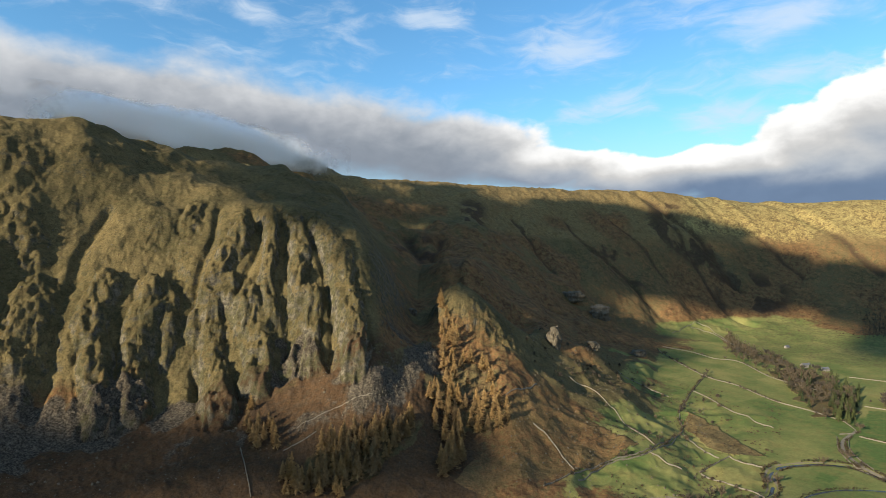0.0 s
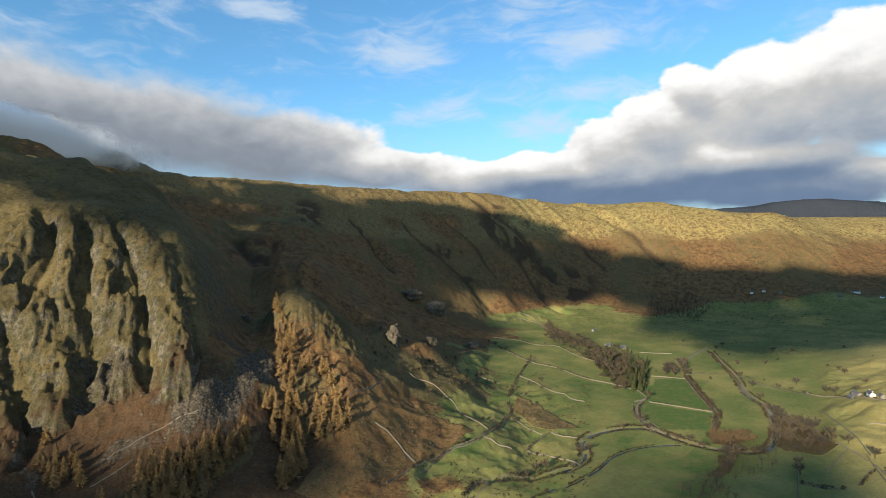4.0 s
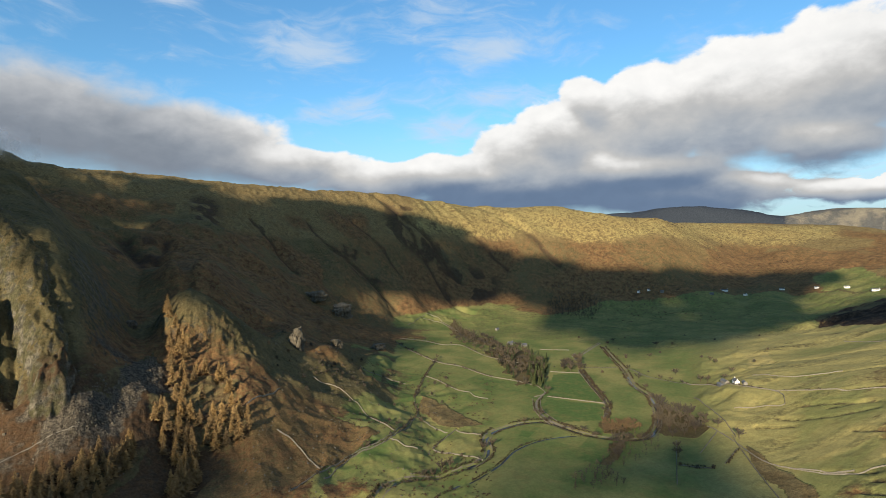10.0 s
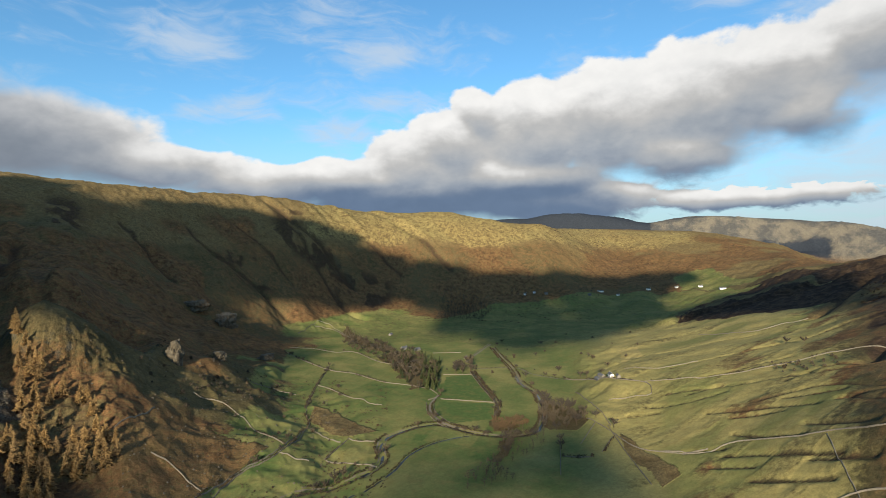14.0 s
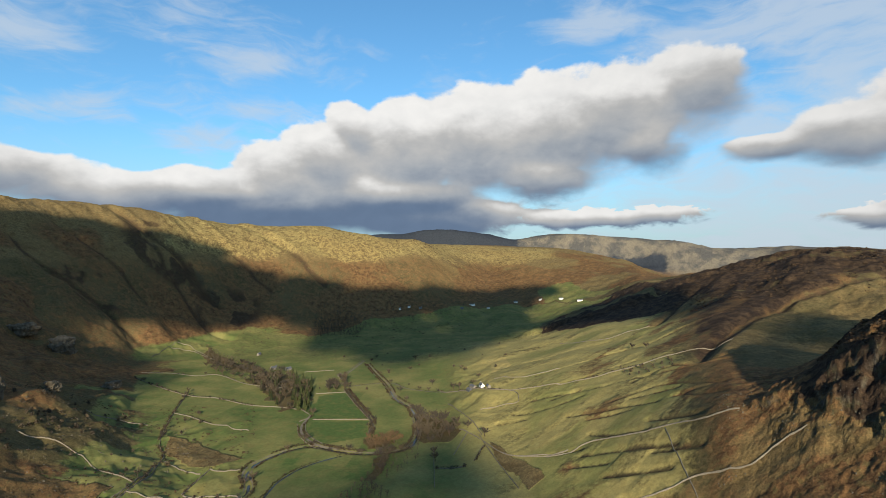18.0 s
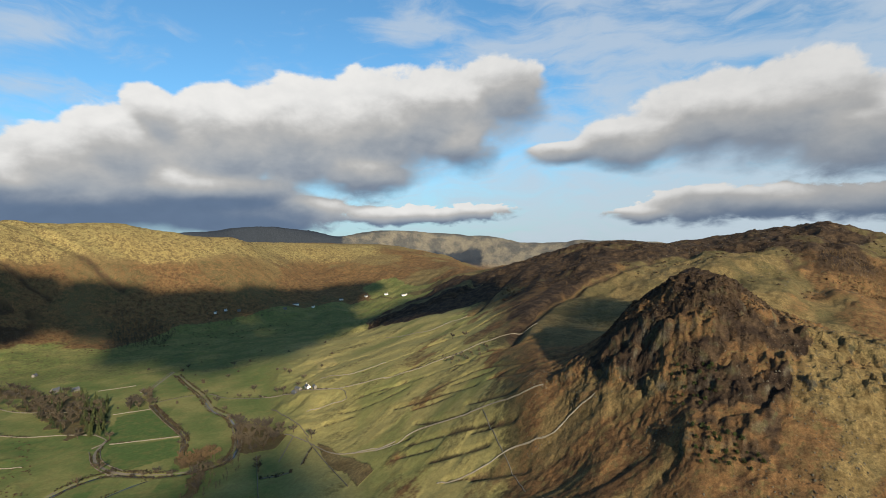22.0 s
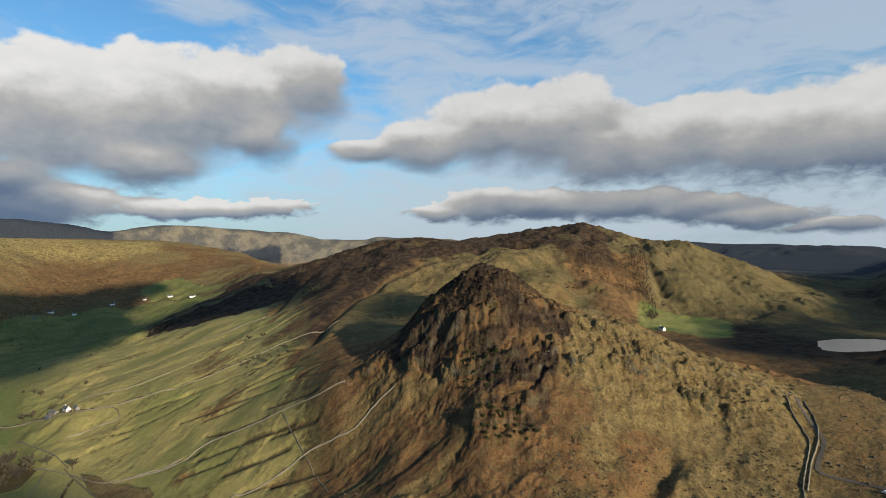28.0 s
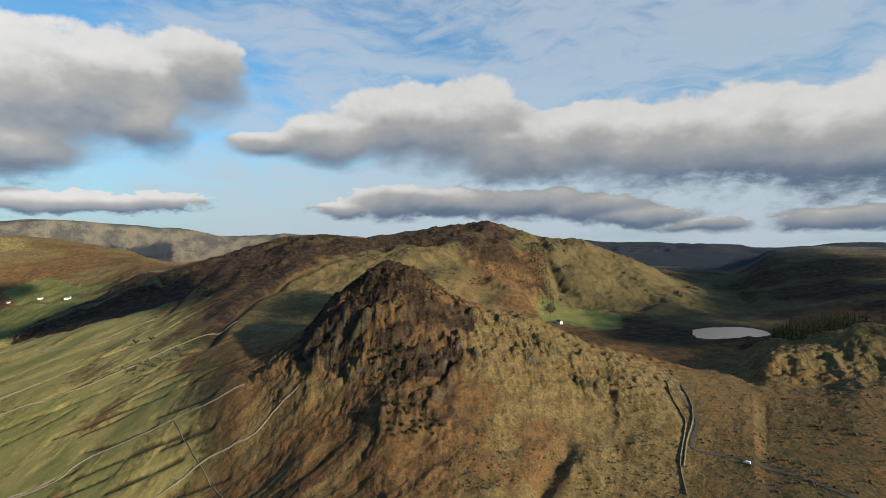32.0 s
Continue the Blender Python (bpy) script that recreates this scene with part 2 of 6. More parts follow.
CREST = [(-180, 3200, 286), (-117.1, 2600, 573), (-80.6, 2200, 706), (-33.5, 2150, 731), (-23.1, 2150, 716), (-16.8, 2150, 665), (-13.2, 2250, 599), (-4.3, 2400, 612), (7.9, 2600, 596), (15, 2800, 603),
         (21.8, 2950, 592), (30.2, 3200, 549), (36.5, 3250, 550), (41.7, 3300, 489), (46.9, 3400, 460), (54.2, 3400, 194), (58.4, 2560, 25), (62.6, 2500, 82), (66.2, 2450, 131), (70.4, 2350, 221),
         (77.2, 2250, 293), (82.4, 2230, 342), (86.6, 2230, 348), (90.3, 2250, 321), (94.7, 2250, 346), (102.6, 2250, 376), (106.5, 2200, 338), (109.1, 2200, 305), (112.1, 2150, 293),
         (116.3, 2050, 234), (119.6, 1950, 180), (122, 1900, 124), (124.5, 1900, 92), (127.5, 2300, 90), (130, 2800, 196), (133.8, 2900, 218), (144.1, 3000, 190), (165, 3200, 200)]
BEYOND = [(-180, 4000, 266), (-80.6, 3200, 511), (-2.2, 3400, 491), (21.8, 3500, 481), (36.5, 3800, 460), (43.8, 3900, 450), (49, 4000, 456), (55.3, 4300, 450), (62.6, 4350, 411), (68.1, 4400, 323), (71.5, 4420, 194),
          (75.1, 4420, 133), (83.5, 3600, 205), (102.3, 3600, 184), (118, 3300, 123), (127.4, 3300, 133), (134.7, 3400, 219), (144.1, 3600, 205), (165, 4000, 225)]
DIP = [(-180, 4500, 255), (-80, 4300, 450), (21.8, 4400, 440), (36, 4560, 430), (41, 4600, 440), (47, 4600, 430), (58, 4620, 350), (64, 4620, 300), (68, 4600, 258), (70.5, 4600, 264), (73, 4600, 254),
       (80, 4500, 220), (100, 4400, 180), (118, 4300, 130), (134, 4300, 120), (165, 4500, 110)]
FAR = [(-180, 4860, 250), (-80, 4860, 420), (0, 4860, 420), (35.4, 4860, 560), (41.6, 4860, 572), (47.2, 4860, 636), (52.7, 4860, 602), (57.5, 4860, 530), (60.5, 4860, 574), (67.3, 4860, 521), (73.8, 4860, 466),
       (75.4, 4860, 416), (82, 4860, 400), (90, 4860, 336), (113, 4860, 249), (123, 4860, 186), (130, 4860, 142), (138, 4860, 98), (165, 4860, 80)]
LINES = [LOWER, BENCH, BROW, SHELF, RISE, CREST, BEYOND, DIP, FAR]

DB, DR = 0.5, 10.0
NB, NR = int(360 / DB), 640


def line_at(line):
    b = np.array([p[0] for p in line], float)
    full = np.arange(NB) * DB - 180.0
    bb = np.concatenate([b - 360, b, b + 360])
    out = []
    k = np.exp(-0.5 * (np.arange(-6, 7) * DB / 0.65) ** 2)
    k /= k.sum()
    for i in (1, 2):
        v = np.array([p[i] for p in line], float)
        c = np.interp(full, bb, np.concatenate([v, v, v]))
        out.append(np.convolve(np.concatenate([c[-6:], c, c[:6]]), k, "valid"))
    return out


def radial(rs, zs, r):
    """Monotone cubic through the knots of one bearing."""
    h = np.diff(rs)
    s = np.diff(zs) / h
    m = np.zeros_like(zs)
    for i in range(1, len(zs) - 1):
        if s[i - 1] * s[i] > 0:
            w1, w2 = 2 * h[i] + h[i - 1], h[i] + 2 * h[i - 1]
            m[i] = (w1 + w2) / (w1 / s[i - 1] + w2 / s[i])
    m[0], m[-1] = s[0], 0
    i = np.clip(np.searchsorted(rs, r) - 1, 0, len(h) - 1)
    t = np.clip((r - rs[i]) / h[i], 0, 1)
    return ((1 + 2 * t) * (1 - t) ** 2 * zs[i] + t * (1 - t) ** 2 * h[i] * m[i] + t * t * (3 - 2 * t) * zs[i + 1] + t * t * (t - 1) * h[i] * m[i + 1])


def make_polar():
    tab = [line_at(ln) for ln in LINES]
    rr = np.arange(NR) * DR
    Z = np.zeros((NB, NR))
    for j in range(NB):
        rs = np.array([0.0] + [t[0][j] for t in tab] + [6400.0])
        zs = np.array([70.0] + [t[1][j] for t in tab] + [tab[-1][1][j] - 20])
        Z[j] = radial(rs, zs, rr)
    return Z


POLAR = make_polar()


def lattice(n, seed):
    return np.random.RandomState(seed).rand(n, n)


LAT = [lattice(256, 11 + i) for i in range(4)]


def vnoise(x, y, seed=0):
    g = LAT[seed % 4]
    x, y = x + 17.3 * seed, y - 9.1 * seed
    xi, yi = np.floor(x).astype(int), np.floor(y).astype(int)
    fx, fy = x - xi, y - yi
    fx, fy = fx * fx * fx * (fx * (6 * fx - 15) + 10), fy * fy * fy * (fy * (6 * fy - 15) + 10)
    a, b = g[xi & 255, yi & 255], g[(xi + 1) & 255, yi & 255]
    c, d = g[xi & 255, (yi + 1) & 255], g[(xi + 1) & 255, (yi + 1) & 255]
    return (a + (b - a) * fx) + ((c + (d - c) * fx) - (a + (b - a) * fx)) * fy


def fbm(x, y, size, octaves=4, seed=0, ridged=False):
    out, amp, tot = 0.0, 1.0, 0.0
    for i in range(octaves):
        k = 2 ** i / size
        v = vnoise(x * k, y * k, seed + i)
        out = out + amp * (1 - 2 * np.abs(v - 0.5) * 1.0 if ridged else v)
        tot += amp
        amp *= 0.5
    return out / tot


def step(a, b, v):
    t = np.clip((v - a) / (b - a), 0, 1)
    return t * t * (3 - 2 * t)


def box(b, r, b0, b1, r0, r1, sb=2.0, sr=40.0):
    """A soft patch of the plan."""
    return step(b0 - sb, b0 + sb, b) * step(b1 + sb, b1 - sb, b) * step(r0 - sr, r0 + sr, r) * step(r1 + sr, r1 - sr, r)


def polar_of(x, y):
    return np.degrees(np.arctan2(x, y)), np.hypot(x, y)


def xy(b, r):
    return r * math.sin(radians(b)), r * math.cos(radians(b))


# gullies that split the crags: bearing and range from bottom to top, half width, depth
GULLIES = [([(-39.8, 850), (-38.2, 910), (-37.4, 982), (-36.4, 1078), (-35.2, 1134), (-34.3, 1170)], 11, 17), ([(-27.2, 830), (-27.1, 922), (-26.9, 974), (-25.6, 1050), (-25.0, 1140)], 8, 17),
           ([(-28.9, 1015), (-28.0, 960), (-28.3, 915)], 13, 14), ([(-23.2, 935), (-21.4, 1005), (-21.1, 1050), (-22.0, 1100)], 9, 17),
           ([(-19.0, 805), (-18.4, 890), (-18.9, 962), (-19.1, 1034), (-19.3, 1090)], 10, 19), ([(-13.9, 790), (-13.8, 874), (-14.9, 962), (-16.0, 1010)], 8, 16),
           ([(-30.4, 850), (-30.6, 900)], 16, 12), ([(-33.6, 880), (-33.4, 940)], 7, 8),
           ([(-6.2, 1774), (-4.4, 1554), (-3.4, 1470)], 34, 34), ([(-2.4, 1790), (-3.7, 1534)], 20, 16), ([(-13.5, 1500), (-10.5, 1640), (-7.5, 1760)], 26, 14),
           ([(5.0, 2150), (7.5, 2034), (9.5, 1930)], 12, 11), ([(10.6, 2300), (11.5, 2226), (14.4, 2190), (16.7, 2166), (19.6, 2077)], 13, 14),
           ([(17.8, 2760), (19.1, 2698), (20.9, 2630), (23.3, 2600), (26.5, 2480)], 26, 26), ([(20.4, 2600), (21.5, 2540), (25.0, 2346), (28.0, 2230)], 18, 17),
           ([(26.9, 2813), (28.7, 2758), (31.5, 2640)], 16, 14), ([(13.5, 2480), (17.0, 2400), (20.5, 2290)], 14, 12), ([(31.0, 3000), (34.5, 2850), (37.0, 2720)], 22, 16),
           ([(74.6, 1000), (76.0, 1098), (78.8, 1290), (82.3, 1454), (85.7, 1530), (89.3, 1678)], 15, 16), ([(70.5, 1500), (72.5, 1650), (74.5, 1850)], 16, 10),
           ([(110.9, 1650), (109.6, 1850), (108.8, 2150), (108.5, 2300)], 17, 15), ([(106, 400), (108, 450), (111, 500)], 9, 10)]


# buttresses of the western crags: bearing and range from foot to top, half width, height
BUTTRESSES = [([(-41.1, 918), (-40.4, 970), (-39.6, 1018)], 24, 14), ([(-34.7, 818), (-35.4, 907), (-35.6, 958), (-34.5, 1000)], 20, 22), ([(-32.5, 826), (-32.1, 894), (-31.6, 938), (-30.9, 984)], 21, 20),
              ([(-29.8, 894), (-29.3, 926), (-28.9, 985)], 13, 12), ([(-24.8, 756), (-25.5, 858), (-26.3, 934), (-25.6, 962), (-23.7, 1018), (-22.7, 1055)], 19, 24),
              ([(-21.4, 800), (-21.1, 862), (-22.7, 922), (-24.1, 950)], 21, 24), ([(-20.0, 892), (-20.5, 946), (-20.0, 1010), (-20.0, 1075)], 13, 20),
              ([(-16.1, 804), (-16.1, 850), (-15.8, 905)], 15, 25), ([(-17.3, 905), (-17.0, 982), (-17.8, 1050)], 14, 22), ([(-11.7, 758), (-11.5, 790), (-11.8, 846)], 18, 26),
              ([(-12.1, 858), (-12.9, 906), (-13.5, 974), (-15.5, 1026)], 20, 26), ([(-18.6, 814), (-18.3, 842)], 8, 13), ([(-39.6, 1085), (-40.3, 1150)], 22, 12),
              ([(-27.8, 1100), (-27.1, 1156)], 18, 9), ([(-10.3, 770), (-10.2, 786)], 6, 10), ([(-46, 900), (-44, 1050)], 26, 16)]


def buttress(x, y):
    """How far the crags stand out of the slope, and where their rock is bare."""
    b, r = polar_of(x, y)
    near = (b > -60) & (b < -6) & (r > 680) & (r < 1260)
    up, bare = np.zeros(np.shape(x)), np.zeros(np.shape(x))
    if near.any():
        up[near], bare[near] = buttress_near(x[near], y[near])
    return up, bare


def buttress_near(x, y):
    wx, wy = (fbm(x, y, 46, 2, 5) - 0.5) * 14, (fbm(x, y, 46, 2, 8) - 0.5) * 14
    knob = fbm(x, y, 24, 3, 1)
    brk = fbm(x, y, 40, 3, 10)
    up, bare = np.zeros(np.shape(x)), np.zeros(np.shape(x))
    for pts, w, h in BUTTRESSES:
        d = near_line(x + wx, y + wy, pts) / (w * (0.85 + 0.4 * knob))
        up = np.maximum(up, h * (0.45 + 0.7 * brk) * np.clip(1.2 - d * d, 0, 1) ** 0.7)
        bare = np.maximum(bare, step(1.5, 1.0, d))
    return up, bare


# rock bands on the eastern pike: bearing and range, half width, height
BANDS = [([(89.0, 612), (92, 596), (96, 588), (100.5, 606)], 11, 7), ([(91.0, 512), (94.0, 524), (97.5, 550), (100.5, 578)], 9, 5), ([(86.5, 690), (89.5, 664), (93.5, 650)], 13, 8), ([(88.5, 730), (91, 712), (95, 700)], 12, 4),
         ([(95, 700), (98, 682), (102, 668), (107, 655), (112, 642)], 12, 6), ([(112.5, 606), (114.5, 596), (116, 600)], 9, 5), ([(84.6, 690), (86.5, 655)], 13, 9), ([(79.5, 705), (82, 690), (84.5, 672)], 9, 5), ([(103, 600), (106, 612), (109, 618)], 9, 4)]


def bands(x, y):
    """The height and the bare rock of the bands."""
    b, r = polar_of(x, y)
    near = (b > 74) & (b < 121) & (r > 440) & (r < 820)
    up, bare = np.zeros(np.shape(x)), np.zeros(np.shape(x))
    if near.any():
        up[near], bare[near] = bands_near(x[near], y[near])
    return up, bare


def bands_near(x, y):
    wx, wy = (fbm(x, y, 30, 3, 5) - 0.5) * 34, (fbm(x, y, 30, 3, 8) - 0.5) * 34
    knob = fbm(x, y, 16, 3, 3)
    up, bare = np.zeros(np.shape(x)), np.zeros(np.shape(x))
    for pts, w, h in BANDS:
        d = near_line(x + wx, y + wy, pts) / (w * (0.5 + knob))
        up, bare = np.maximum(up, h * (0.4 + 1.2 * knob) * step(1.3, 0.5, d)), np.maximum(bare, step(1.6, 1.0, d))
    return up, bare


def near_line(x, y, pts, z=False):
    """The distance to a polyline given by bearing and range."""
    best = np.full(np.shape(x), 1e9)
    q = [xy(*p) for p in pts]
    for (ax, ay), (bx, by) in zip(q, q[1:]):
        dx, dy = bx - ax, by - ay
        t = np.clip(((x - ax) * dx + (y - ay) * dy) / (dx * dx + dy * dy), 0, 1)
        best = np.minimum(best, np.hypot(x - ax - t * dx, y - ay - t * dy))
    return best


def base_height(x, y):
    b, r = polar_of(x, y)
    u, v = (b + 180.0) / DB, np.minimum(r / DR, NR - 1.01)
    i, j = np.floor(u).astype(int) % NB, np.floor(v).astype(int)
    fu, fv = u - np.floor(u), v - j
    i2 = (i + 1) % NB
    return (POLAR[i, j] * (1 - fu) + POLAR[i2, j] * fu) * (1 - fv) + (POLAR[i, j + 1] * (1 - fu) + POLAR[i2, j + 1] * fu) * fv


def crag_mask(x, y):
    """Where bare rock breaks through the turf."""
    b, r = polar_of(x, y)
    n = fbm(x, y, 120, 4, 2)
    m = buttress(x, y)[1]
    m = np.maximum(m, box(b, r, -52, -11, 840, 1130, 1.5, 50) * step(0.54, 0.62, n) * 0.4)
    m = np.maximum(m, box(b, r, 0.4, 5.5, 920, 1010, 0.8, 18) * 0.8)
    m = np.maximum(m, box(b, r, -52, -38, 1150, 1400, 2, 40) * step(0.48, 0.60, n) * 0.6)
    m = np.maximum(m, bands(x, y)[1] * 0.9)
    m = np.maximum(m, box(b, r, 90, 114, 540, 740, 3, 40) * step(0.47, 0.57, n) * 0.5)
    m = np.maximum(m, box(b, r, 128, 145, 760, 980, 1.5, 40) * step(0.50, 0.62, n) * 0.35)
    m = np.maximum(m, box(b, r, -2, 40, 2300, 2900, 3, 80) * step(0.54, 0.64, n) * 0.6)
    return m


def height(x, y):
    x, y = np.asarray(x, float), np.asarray(y, float)
    z = base_height(x, y)
    b, r = polar_of(x, y)
    gx, gy = base_height(x + 15, y) - base_height(x - 15, y), base_height(x, y + 15) - base_height(x, y - 15)
    steep = np.hypot(gx, gy) / 30
    wild = step(0.06, 0.30, steep) * 0.8 + step(12, 60, z) * 0.35
    wild = wild * (1 - 0.75 * box(b, r, 55.3, 81.4, 500, 1900, 3, 60))
    wild = wild * (1 - 0.65 * box(b, r, 118, 142, 380, 700, 3, 40))
    big = fbm(x, y, 340, 3, 1) - 0.5
    mid = fbm(x, y, 85, 4, 3) - 0.5
    z = z + wild * (big * 46 + mid * 20) * np.clip(r / 900, 0.25, 1.6) * (1 - 0.6 * step(2000, 2300, r))
    # buttresses and ribs of the western crags, drawn down the fall line
    arc = np.radians(b) * r
    wc = box(b, r, -56, -9.6, 780, 1150, 1.0, 60) * (0.55 + 0.45 * step(-34, -26, b))
    lean = arc + 0.22 * r
    z = z + wc * ((fbm(lean + 30 * mid, r * 0.6, 70, 3, 4, True) - 0.66) * 6 + (fbm(lean, r * 0.8, 24, 3, 9, True) - 0.66) * 3)
    out, open_rock = buttress(x, y)
    out = out * step(735, 765, r)
    z = z + out * (0.82 + 0.3 * fbm(x, y, 17, 3, 2, True))
    # upright cracks and broken ledges of the bare rock
    z = z + step(2, 10, out) * ((fbm(arc + 6 * mid, r * 0.45, 12, 3, 6, True) - 0.66) * 5 + (fbm(x, y, 6, 2, 3, True) - 0.66) * 3)
    for pts, w, dep in GULLIES:
        bs = [p[0] for p in pts]
        k = (b > min(bs) - 8) & (b < max(bs) + 8)
        d = near_line((x + mid * 14)[k], (y + big * 14)[k], pts)
        z[k] -= dep * (0.7 if pts[0][1] < 1300 else 1.0) * np.exp(-(d / w) ** 2)
    # slanting ravines and ribs on the northern fell
    rv = step(4, 12, b) * step(64, 54, b) * step(1700, 2100, r) * step(3600, 3000, r)
    rib = fbm(b * 1.0 + r / 55.0, r / 420.0, 5.2, 3, 6, True)
    z = z + rv * (rib - 0.66) * 46 * step(40, 130, z) * (1 - 0.62 * step(22, 32, b))
    z = z - 40 * box(b, r, -3.5, 7, 1075, 1230, 1.5, 40)        # the hollow behind the larch knoll
    z = z + (wc * 0.6 + step(2, 10, out) * 1.0) * np.sin(6.2832 * (z / 34.0 + 3.0 * mid))
    cm = crag_mask(x, y)
    rough = fbm(x + 0.35 * y, y, 34, 4, 5, True)
    z = z + cm * ((rough - 0.72) * 12 + (fbm(x, y, 12, 2, 7, True) - 0.66) * (7 + 6 * step(0, -8, b)))
    # rocky knobs on the eastern pike, the fell behind it and the knoll by the pass
    kb = np.maximum(box(b, r, 79, 122, 480, 840, 3, 50) * (1 - 0.35 * box(b, r, 100, 124, 400, 600, 4, 40)), box(b, r, 128, 146, 720, 1000, 2, 40))
    z = z + kb * (1 - 0.75 * box(b, r, 74, 91, 400, 640, 2, 40)) * ((fbm(x, y + 0.4 * x, 46, 3, 2, True) - 0.68) * (7 + 3 * step(124, 128, b)) + (fbm(x, y, 11, 3, 5, True) - 0.68) * 7 * step(500, 620, r + 40 * mid))
    z = z - 9 * step(101.5, 91, b) * step(83, 88, b) * step(500, 600, r) * step(705, 655, r)       # the hollow north-west face
    up, _ = bands(x, y)
    z = z + up + step(1, 5, up) * ((fbm(x - 0.4 * y, y, 12, 3, 4, True) - 0.66) * 6)
    # sheep-cut runnels straight down the flank of the pike
    fl = box(b, r, 75, 100, 400, 700, 2, 40)
    ra, rc = x * math.sin(radians(-27)) + y * math.cos(radians(-27)), x * math.cos(radians(-27)) - y * math.sin(radians(-27))
    z = z + fl * ((fbm(ra * 0.2, rc, 20, 3, 6, True) - 0.66) * 4)
    # tussocks, stones and small ledges that catch the low sun
    rim = np.maximum(box(b, r, 84, 117, 560, 800, 2, 40), 0.35 * box(b, r, 126, 145, 600, 1000, 2, 40))
    grit = np.maximum(rim, 0.45 * fl) * (0.35 + 0.65 * step(0.42, 0.58, fbm(x, y, 60, 3, 11)))
    grit = np.maximum(grit, 0.7 * box(b, r, -60, 7, 640, 1500, 2, 60))
    z = z + grit * ((fbm(x, y + 0.3 * x, 6.5, 2, 9, True) - 0.66) * 3.2)
    z = z + step(1500, 1800, r) * np.clip(wild, 0, 1) * (fbm(x, y, 26, 3, 12, True) - 0.66) * 4.5
    kw = box(b, r, -5, 7, 780, 980, 2, 50)
    z = z + kw * ((fbm(x, y + 0.3 * x, 52, 3, 6, True) - 0.66) * 10 + (fbm(x, y, 16, 2, 4, True) - 0.66) * 6)
    kf = box(b, r, 72, 120, 1500, 2500, 3, 100)
    z = z + kf * (fbm(x, y, 90, 4, 3, True) - 0.68) * 17
    z = z + step(4450, 4600, r) * (fbm(x, y, 420, 3, 2) - 0.5) * 70
    # knolls in the pastures under the crags
    kn = box(b, r, 7.2, 29.1, 640, 1180, 2, 60)
    z = z + kn * (fbm(x - 0.5 * y, y, 90, 3, 6, True) - 0.62) * 14
    z = z + (fbm(x, y, 16, 3, 8) - 0.5) * (0.5 + 2.6 * np.clip(wild, 0, 1))
    # small crags and hummocks that break the fell sides
    hum = fbm(x, y, 62, 4, 13, True)
    far = step(1300, 2000, r)
    z = z + np.clip(wild, 0, 1) * (1 - box(b, r, 54, 82, 480, 1500, 3, 60)) * step(0.74, 0.92, hum) * (2.0 + 2.5 * far) * (0.4 + 1.2 * fbm(x, y, 21, 2, 5))
    return z


